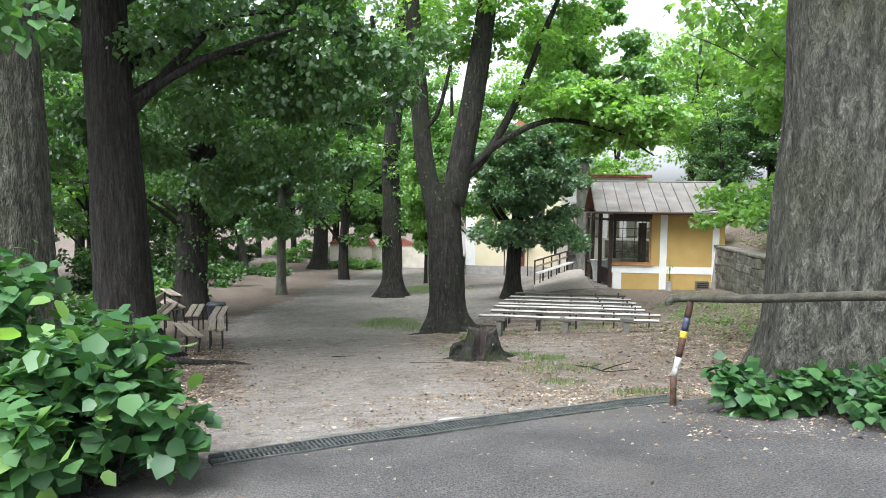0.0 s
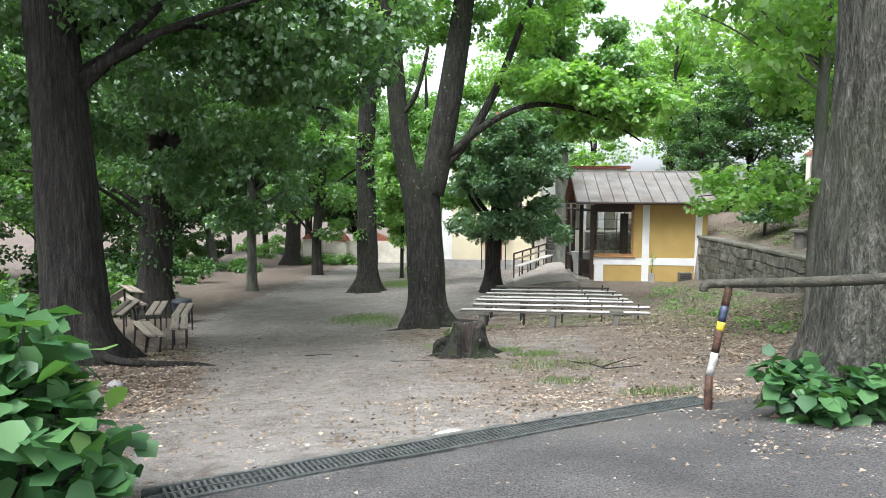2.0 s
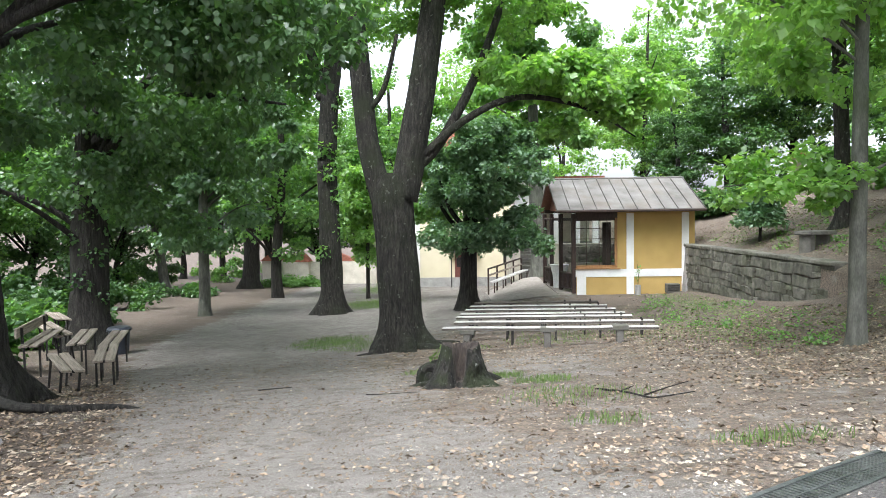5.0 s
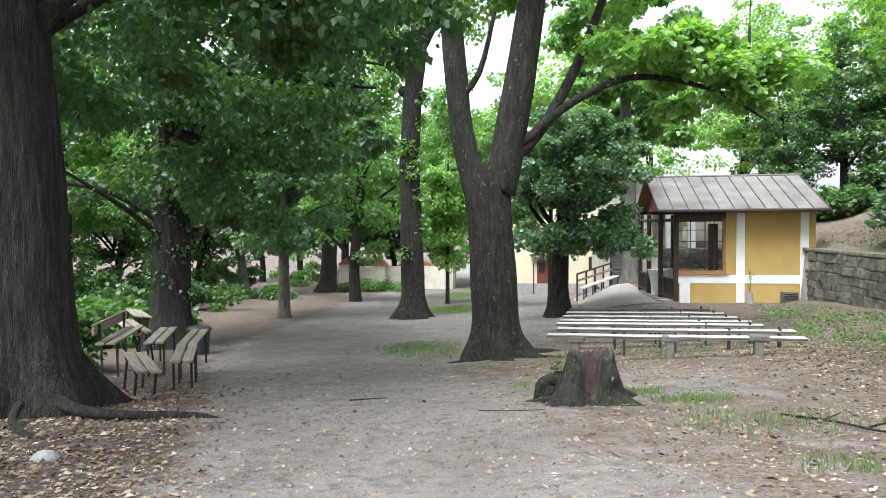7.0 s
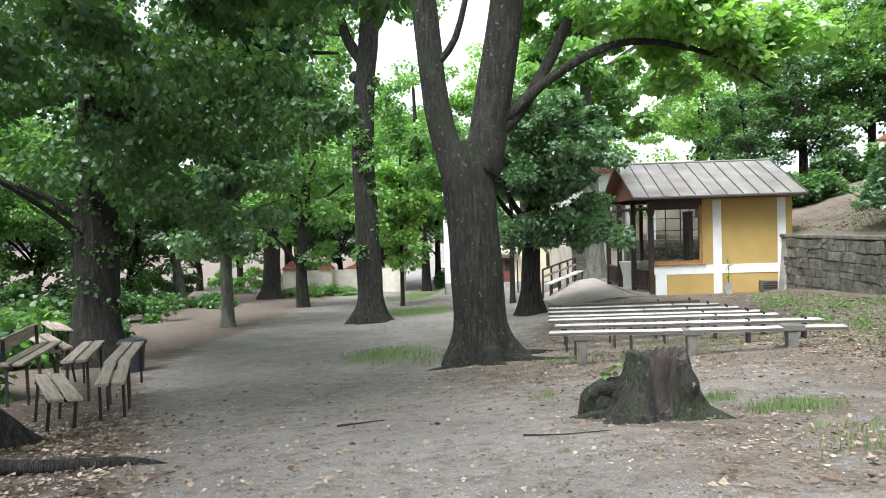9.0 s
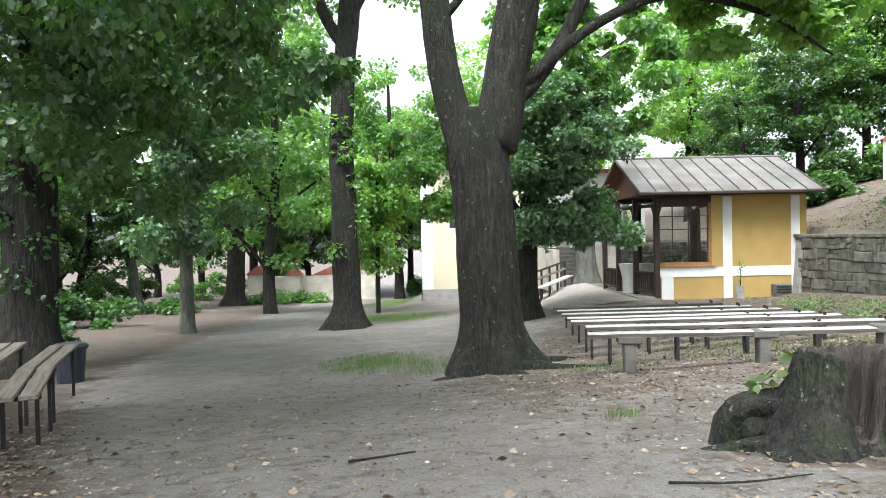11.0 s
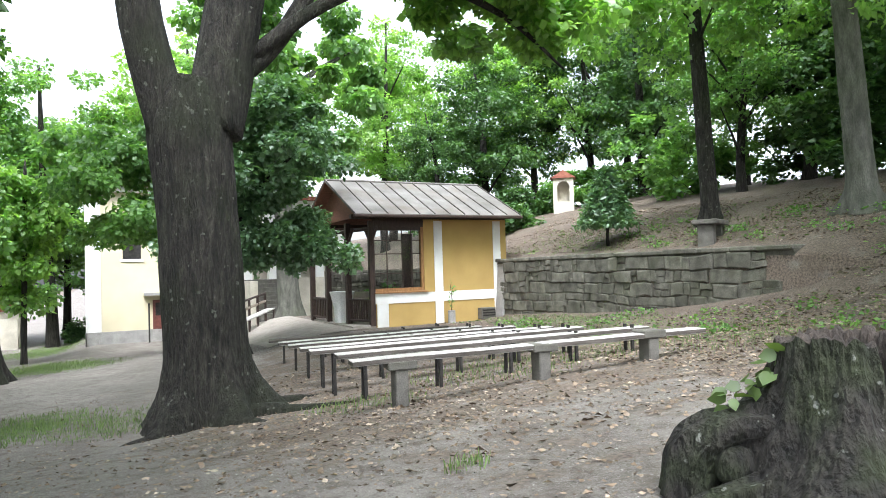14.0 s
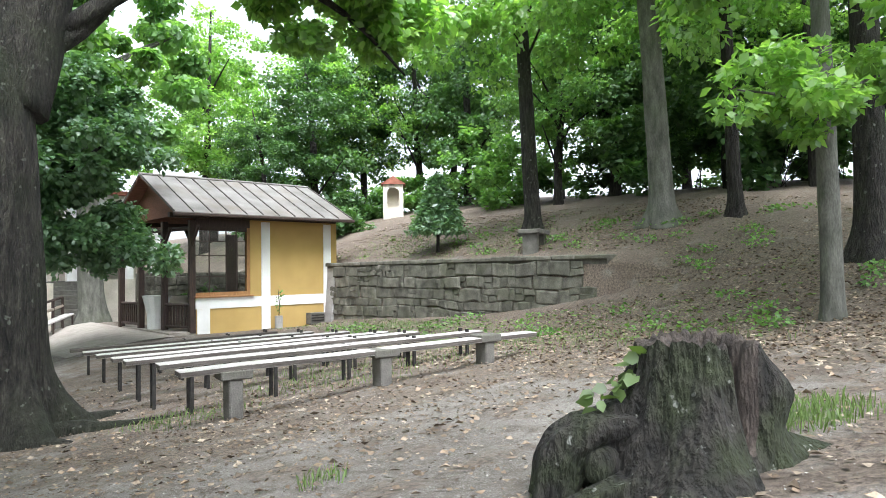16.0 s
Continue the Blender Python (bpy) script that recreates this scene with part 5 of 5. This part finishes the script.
v = [bm.verts.new(p) for p in ((-4.7, CY - 0.6, 6.5), (4.3, CY - 0.6, 6.5), (4.3, CY + 9.5, 6.5), (-4.7, CY + 9.5, 6.5), (-0.2, CY - 0.6, 9.8), (-0.2, CY + 9.5, 9.8))]
for f in ((0, 1, 4), (2, 3, 5), (1, 2, 5, 4), (3, 0, 4, 5), (3, 2, 1, 0)):
    bm.faces.new([v[i] for i in f])
part("roof", bm, TILE, ch)
dr = cbox("door", -0.95, 0.35, CY - 0.03, CY + 0.02, -1.9, 0.35, m=REDDOOR, label="red-brown double door")
for x0, x1 in ((-0.9, -0.33), (-0.27, 0.3)):
    cbox("panel", x0, x1, CY - 0.05, CY - 0.03, -1.75, -0.8, m=REDDOOR, parent=dr, bevel=0.01)
    cbox("pane", x0 + 0.08, x1 - 0.08, CY - 0.045, CY - 0.03, -0.5, 0.2, m=IRON, parent=dr)
cbox("door_canopy", -1.4, 0.8, CY - 0.5, CY, 0.6, 0.75, m=GREYRENDER)
cbox("door_rail", -1.22, -1.14, CY - 0.7, CY - 0.62, -1.9, 0.2, m=IRON)
cbox("door_rail", 0.55, 0.63, CY - 0.7, CY - 0.62, -1.9, 0.2, m=IRON)
cbox("window", 2.55, 3.05, CY - 0.03, CY, -0.3, 0.6, m=IRON, label="small dark window")
for x0 in (-2.4, 0.9):
    wd = cbox("window", x0, x0 + 0.9, CY - 0.03, CY, 2.6, 4.6, m=IRON, label="tall dark church window")
    cbox("window_frame", x0 - 0.12, x0 + 1.02, CY - 0.05, CY - 0.031, 2.45, 2.6, m=WHITE, parent=wd)
sg = thing("sign_board", pose(1.82, CY - 0.06, 1.52), "white plaque with the number 1974", "sign")
bm = bmesh.new()
pts = [(-0.56, -0.12), (-0.46, -0.12), (-0.46, -0.3), (0.46, -0.3), (0.46, -0.12), (0.56, -0.12), (0.56, 0.12), (0.46, 0.12), (0.46, 0.3), (-0.46, 0.3), (-0.46, 0.12), (-0.56, 0.12)]
fr_ = [bm.verts.new((x, -0.03, z)) for x, z in pts]
bk_ = [bm.verts.new((x, 0.02, z)) for x, z in pts]
bm.faces.new(fr_)
bm.faces.new(bk_[::-1])
for k in range(12):
    bm.faces.new((fr_[k], bk_[k], bk_[(k + 1) % 12], fr_[(k + 1) % 12]))
part("board", bm, WHITE, sg)
fc = bpy.data.curves.new("lettering", "FONT")
fc.body, fc.size, fc.align_x, fc.align_y, fc.extrude = "1974", 0.34, "CENTER", "CENTER", 0.004
fo = new("lettering", fc)
fo.data.materials.append(BLACK)
fo.parent = sg
fo.matrix_basis = pose(0, -0.036, 0, 90)

# arcaded porch with a stair beside the chapel
ar = thing("stair_house", Matrix.Identity(4), "white arcade above a grey walled stair", "building")


def abox(name, *a, m=GREYRENDER, label="", bevel=0.0):
    return part(name, boxed(*a, bevel=bevel), m, ar, label, False)


abox("landing_wall", 2.75, 3.1, 40.2, 47.8, -1.0, 1.25, m=OLDWALL)
abox("back_wall", 4.9, 8.6, 42.0, 42.4, -1.0, 1.35, m=OLDWALL)
for k in range(9):
    abox("step", 3.15, 4.85, 40.0 + 0.3 * k, 42.9, -0.9, -0.5 + 0.2 * (k + 1), m=CONCRETE, bevel=0.015)
for k in range(5):
    abox("pillar", 3.0 + 1.25 * k, 3.42 + 1.25 * k, 43.0, 43.4, 1.3, 4.2, m=WHITE)
abox("arch_wall", 3.0, 8.42, 43.02, 43.38, 3.7, 5.4, m=WHITE)
abox("dark_wall", 3.0, 8.42, 46.5, 46.7, 1.2, 5.4, m=OLDWALL)
abox("landing", 3.0, 8.42, 42.95, 46.5, 0.9, 1.3, m=CONCRETE)
abox("roof_slab", 2.8, 8.7, 42.7, 47.0, 5.41, 5.6, m=TILE)
bm = bmesh.new()
g2 = []
for i in range(9):
    g2.append([bm.verts.new((0.9 + 0.36 * i, 28.3 + 0.6 * j, land(0.9 + 0.36 * i, 28.3 + 0.6 * j) + 0.03)) for j in range(21)])
for i in range(8):
    for j in range(20):
        bm.faces.new((g2[i][j], g2[i + 1][j], g2[i + 1][j + 1], g2[i][j + 1]))
tagged(part("terrace", bm, PALESTONE), "pale paved terrace before the steps", "terrace", kind="structure")

rb = thing("railing_bench", Matrix.Identity(4), "pale wooden bench against a timber railing", "bench")
A_, B_ = Vector((0.95, 34.8, -0.75)), Vector((2.95, 38.0, -0.4))
for k in range(5):
    p = A_.lerp(B_, k / 4)
    part("rail_post", boxed(p.x - 0.045, p.x + 0.045, p.y - 0.045, p.y + 0.045, p.z - 0.6, p.z + 1.12), DARKWOOD, rb)
    part("bench_leg", boxed(p.x + 0.28, p.x + 0.34, p.y - 0.2, p.y - 0.14, p.z - 0.6, p.z + 0.4), DARKWOOD, rb)
for h, r, m_ in ((1.12, 0.05, DARKWOOD), (0.78, 0.06, PLANK_BROWN)):
    bm = bmesh.new()
    rod(bm, A_ + Vector((0, 0, h)), B_ + Vector((0, 0, h)), r, 6)
    part("rail", bm, m_, rb)
for off in (0.06, 0.24):
    bm = bmesh.new()
    a, b = A_ + Vector((off, -0.06, 0.42)), B_ + Vector((off, -0.06, 0.42))
    v = [bm.verts.new(q + Vector(w)) for q in (a, b) for w in ((0, 0, 0), (0.15, -0.08, 0), (0.15, -0.08, 0.05), (0, 0, 0.05))]
    for f in ((0, 1, 2, 3), (7, 6, 5, 4), (0, 4, 5, 1), (1, 5, 6, 2), (2, 6, 7, 3), (3, 7, 4, 0)):
        bm.faces.new([v[i] for i in f])
    part("seat_board", bm, PLANK, rb)


# ---- old boundary wall and sheds in the distance ----
def wall_piece(x0, x1, y, z0, z1, gable=False):
    t = thing("old_wall_chapel", Matrix.Identity(4), "whitewashed wall shrine with red tile cap", "shrine", "wall shrines")
    part("body", boxed(x0, x1, y, y + 1.2, z0, z1), OLDWALL, t)
    bm = bmesh.new()
    xm = (x0 + x1) / 2
    rise = 0.75 if gable else 0.3
    v = [bm.verts.new(p) for p in ((x0 - 0.15, y - 0.12, z1), (x1 + 0.15, y - 0.12, z1), (x1 + 0.15, y + 1.3, z1), (x0 - 0.15, y + 1.3, z1), (xm, y - 0.12, z1 + rise), (xm, y + 1.3, z1 + rise))]
    for f in ((0, 1, 4), (2, 3, 5), (1, 2, 5, 4), (3, 0, 4, 5), (3, 2, 1, 0)):
        bm.faces.new([v[i] for i in f])
    part("roof", bm, TILE if gable else OLDWALL, t)
    return t


for x0, x1, y, z1, gb in ((-19.15, -17.5, 62.0, -0.75, True), (-15.9, -14.8, 62.0, -0.9, True), (-13.9, -10.6, 63.5, -0.95, True), (-10.4, -8.6, 64.5, -0.5, True)):
    wall_piece(x0, x1, y, -3.4, z1, gb)
ow = tagged(part("boundary_wall", boxed(-17.5, -8.6, 63.2, 63.6, -3.4, -1.0), OLDWALL), "low whitewashed boundary wall at the wood's edge", "wall", kind="structure")


# ---- bushes and small growth ----
def bush(name, x, y, label, centres, radii, counts, size, material, seed, stems=6):
    t = thing(name, pose(x, y, land(x, y) - 0.03), label, "bush")
    rs = np.random.RandomState(seed)
    for k in range(stems):
        c = centres[k % len(centres)]
        bm = bmesh.new()
        tube(bm, smooth_line([(0.15 * rs.normal(), 0.15 * rs.normal(), -0.1), (c[0] * 0.5 + 0.1, c[1] * 0.5, c[2] * 0.6), (c[0], c[1], c[2] + 0.1)], 3), np.linspace(0.018, 0.006, 7), 6)
        part("stem", bm, BARK, t)
    o = new("foliage", leaf_mesh("foliage", centres, radii, counts, size, material, seed, droop=0.35, hollow=0.2, long=1.05, flat=0.45, round_leaf=size < 0.18))
    o.parent = t
    return t


rsb = np.random.RandomState(9)
cs, rr = clumps(rsb, (0, 0, 0.55), (0.85, 0.75, 0.55), 40, 0.18, 0.32)
bush("hazel_bush", -2.35, -0.25, "broad-leaved hazel bush with bright fresh shoots", cs, rr, [58] * 40, 0.105, LEAF_BUSH, 91, 12)
young = new("young_leaves", leaf_mesh("young_leaves", [(0.5, -0.45, 0.62), (0.25, -0.55, 0.5), (-0.1, -0.6, 0.55), (0.7, 0.1, 0.8), (0.2, -0.2, 1.0)], [(0.3, 0.2, 0.25)] * 5, [7, 8, 8, 6, 7], 0.12, LEAF_BRIGHT, 95, droop=0.35, round_leaf=True))
young.parent = bpy.data.objects["hazel_bush"]
young["label"] = "fresh bright green leaves"
cs, rr = clumps(rsb, (0, 0, 0.85), (0.7, 0.8, 0.75), 30, 0.2, 0.34)
bush("hazel_bush", -3.35, 0.3, "tall broad-leaved hazel bush by the lane", cs, rr, [55] * 30, 0.1, LEAF_BUSH, 92, 10)
cs, rr = clumps(rsb, (0, 0, 0.26), (0.62, 0.3, 0.24), 26, 0.12, 0.2)
bush("shoot_thicket", 2.5, 1.95, "low leafy shoots round a tree foot", cs, rr, [26] * 26, 0.095, LEAF_BUSH, 93, 10)
cs, rr = clumps(rsb, (0, 0, 0.25), (0.55, 0.35, 0.26), 16, 0.14, 0.24)
bush("shoot_thicket", 3.3, 1.45, "low leafy shoots beside the lane", cs, rr, [34] * 16, 0.08, LEAF_BUSH, 94, 8)
for k, (x, y, w, h) in enumerate(((-15.5, 60.5, 3.0, 1.0), (-21, 47, 3.5, 0.9), (-25, 43, 4, 1.0), (-28, 50, 4, 2), (-20, 36, 3, 1.4), (-18, 28, 2.5, 1.6), (-15.5, 22, 2, 1.6), (-13, 15, 2.4, 1.4), (-12, 9.5, 2, 1.5), (-18, 17, 3, 2.4), (-22, 30, 3, 2.6), (17, 8, 3, 3.2), (17.5, 12, 3, 3.4), (17.5, 16.5, 3, 3.4), (18, 21, 3, 3.4), (18.5, 28, 3, 3.2), (22, 34, 3, 1.8), (-20, 14, 3, 2.8), (-23, 23, 3.4, 2.8), (-25, 36, 3.4, 2.8), (-28, 56, 4, 3.2), (-17, 68, 5, 3.0), (21, 24.5, 3.4, 3.2), (13.2, 34.5, 1.4, 1.3), (19.5, 37.0, 2.2, 2.0), (11.5, 36.5, 2, 1.8), (16.6, 37.4, 2.4, 1.6), (22, 21.5, 3.5, 4.6), (24, 17, 3.5, 4.6), (20.5, 18.8, 2.6, 4.2), (20, 30.5, 3, 4.0), (-30, 60, 5, 3), (-3, 66, 4, 2.5), (-24, 66, 5, 3.5), (7.5, 35.5, 1.4, 1.2))):
    cs, rr = clumps(rsb, (0, 0, h * 0.45), (w, 1.6, h * 0.5), 20, 0.4, 0.75, 0.7)
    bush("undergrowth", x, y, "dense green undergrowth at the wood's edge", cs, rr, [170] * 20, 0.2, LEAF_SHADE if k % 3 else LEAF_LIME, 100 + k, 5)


def scatter(name, n, places, size, material, seed, label, category, spread=0.5, tall=False):
    """Small flat or upright leaves lying or standing on the ground."""
    rs = np.random.RandomState(seed)
    co = np.empty((n, 4, 3))
    i = 0
    while i < n:
        x0, x1, y0, y1, lim = places[rs.randint(len(places))]
        x, y = x0 + (x1 - x0) * rs.rand(), y0 + (y1 - y0) * rs.rand()
        if abs(x - WALL_X) < 0.7 and y > 16:
            continue
        if lim >= 0 and rs.rand() > lim + cover(x, y)[1 if tall else 0]:
            continue
        z = land(x, y)
        a, s = rs.rand() * 6.28, size * (0.5 + rs.rand())
        c, sn = math.cos(a), math.sin(a)
        if tall:
            h = s * 2.2
            w = s * 0.13
            bx, by = spread * h * rs.normal() * 0.5, spread * h * rs.normal() * 0.5
            co[i] = ((x - c * w, y - sn * w, z - 0.01), (x + c * w, y + sn * w, z - 0.01), (x + bx * 0.5 + c * w * 0.7, y + by * 0.5 + sn * w * 0.7, z + h * 0.7), (x + bx, y + by, z + h))
        else:
            t1, t2 = 0.35 * s * rs.normal(), 0.35 * s * rs.normal()
            b = z + 0.012 + 0.3 * s * rs.rand()
            co[i] = ((x - c * s, y - sn * s, b), (x + sn * s * 0.5, y - c * s * 0.5, b + t1), (x + c * s, y + sn * s, b), (x - sn * s * 0.5, y + c * s * 0.5, b + t2))
        i += 1
    ob = new(name, tris(name, co.reshape(-1, 3), np.array([[0, 1, 2], [0, 2, 3]]), n, 4, material))
    return tagged(ob, label, category, kind="stuff")


scatter("lane_litter", 15000, [(-3, 6, -3.5, 3, 0.5), (-1, 6, 0, 5, 0.6), (1.6, 4.6, 0.9, 2.3, -1)], 0.017, LITTER, 15, "small dry leaf scraps on the lane", "leaves")
scatter("path_litter", 15000, [(-4, 3, 1.5, 9, -1), (-6, 1, 6, 16, -1), (-9, 2, 12, 24, -1)], 0.016, LITTER, 18, "small dry leaf scraps trodden into the path", "leaves")
scatter("fallen_leaves", 36000, [(-12, 9, -3, 18, 0.12), (-9, 9, 3, 14, 0.15), (4, 13, 8, 24, 0.2), (-7, 4, 12, 22, 0.12), (-9, -3, 4, 12, 0.1)], 0.027, LITTER, 5, "dry fallen leaves and bark scraps on earth", "leaves")
scatter("slope_litter", 34000, [(6, 15, 9, 30, 0.3), (3, 10, 7, 18, 0.2), (9.5, 15, 16, 32, 0.3)], 0.026, LITTER, 16, "dry leaves and twigs thick on the slope", "leaves")
scatter("slope_weeds", 2600, [(5, 9.5, 12, 22, 0.0), (6.5, 13, 14, 28, 0.0), (9.9, 14, 18, 30, 0.01)], 0.045, LEAF_GRASS, 17, "low green weeds on the littered slope", "weeds")
rs_ = np.random.RandomState(66)
cs = []
while len(cs) < 60:
    x_, y_ = 5.5 + 8 * rs_.rand(), 11 + 14 * rs_.rand()
    if abs(x_ - WALL_X) > 0.6 or y_ < 16.5:
        cs.append((x_, y_, land(x_, y_) + 0.06))
tagged(new("slope_plants", leaf_mesh("slope_plants", cs, [(0.3, 0.3, 0.09)] * 60, [55] * 60, 0.06, LEAF_LIME, 67, droop=0.0)), "low leafy plants scattered on the slope", "weeds", kind="stuff")
scatter("grit", 26000, [(-4, 5, -3, 4, -1), (-4, 4, -2, 9, -1), (-6, 3, 5, 14, -1), (-8, 4, 12, 24, -1)], 0.0075, PEBBLE, 6, "loose pale grit and pebbles on earth", "gravel")
scatter("grass", 19000, [(-1.6, 1.4, 9.4, 12.2, 0.0), (0.4, 2.5, 3.8, 6.6, 0.0), (-1.5, 4, 15.5, 20, 0.0), (-6, -2.5, 17.5, 23, 0.0), (-8.5, -2, 31, 43, 0.0), (-10, -3, 45, 66, 0.0), (3.5, 9, 11, 27, 0.0), (0, 3, 7, 9.5, 0.0), (9.9, 14, 18, 32, 0.02)], 0.032, LEAF_GRASS, 7, "thin tufts of green grass", "grass", tall=True)


# ---- fallen wood and stones ----
def stick(name, pts, r, label, material=BARK_DARK):
    t = thing(name, Matrix.Identity(4), label, "branch")
    bm = bmesh.new()
    line_ = smooth_line([(x, y, land(x, y) + h) for x, y, h in pts], 4)
    tube(bm, line_, np.linspace(r, r * 0.45, len(line_)), 7, True, 0.25, pts[0][0])
    part("stem", bm, material, t, smooth=True)
    return t


b_ = stick("fallen_branch", [(1.35, 8.35, 0.02), (1.6, 7.75, 0.03), (1.72, 7.2, 0.03), (1.85, 7.05, 0.05), (2.3, 7.35, 0.04)], 0.015, "thin dark fallen branch on littered earth")
for pts in (((1.7, 7.3, 0.04), (1.9, 7.2, 0.12), (2.15, 7.1, 0.2)), ((1.55, 7.85, 0.03), (1.75, 7.95, 0.08))):
    bm = bmesh.new()
    tube(bm, [(x, y, land(x, y) + h) for x, y, h in pts], np.linspace(0.012, 0.005, len(pts)), 6)
    part("twig", bm, BARK_DARK, b_)
stick("stick", [(-3.85, 10.55, 0.02), (-3.6, 10.66, 0.025), (-3.35, 10.82, 0.02)], 0.013, "short dark stick lying on the path")
stick("stick", [(-1.85, 9.3, 0.02), (-1.5, 9.15, 0.03), (-1.05, 9.25, 0.02)], 0.009, "dry stick lying before the stump")
stick("surface_root", [(-7.5, 9.15, 0.25), (-6.9, 8.85, 0.12), (-6.2, 8.75, 0.07), (-5.4, 8.95, 0.03), (-4.9, 8.9, -0.06)], 0.085, "thick bare root running out from a tree", BARK_DARK)
stick("surface_root", [(-7.6, 8.7, 0.2), (-7.2, 8.1, 0.08), (-6.6, 7.6, 0.02), (-6.0, 7.4, -0.06)], 0.06, "bare root on dark earth", BARK_DARK)
for x, y, a, b, c in ((-0.22, 1.95, 0.13, 0.08, 0.035), (-5.6, 6.6, 0.12, 0.1, 0.08)):
    bm = bmesh.new()
    bmesh.ops.create_icosphere(bm, subdivisions=2, radius=1)
    for v in bm.verts:
        v.co *= 1 + 0.2 * noise.noise(v.co * 2 + Vector((x, y, 0)))
        v.co = Vector((v.co.x * a, v.co.y * b, v.co.z * c))
    o_ = tagged(part("stone", bm, GREYRENDER, smooth=True), "flat pale stone half sunk in earth", "stone")
    o_.matrix_basis = pose(x, y, land(x, y) + 0.01, 0, 0, 40)
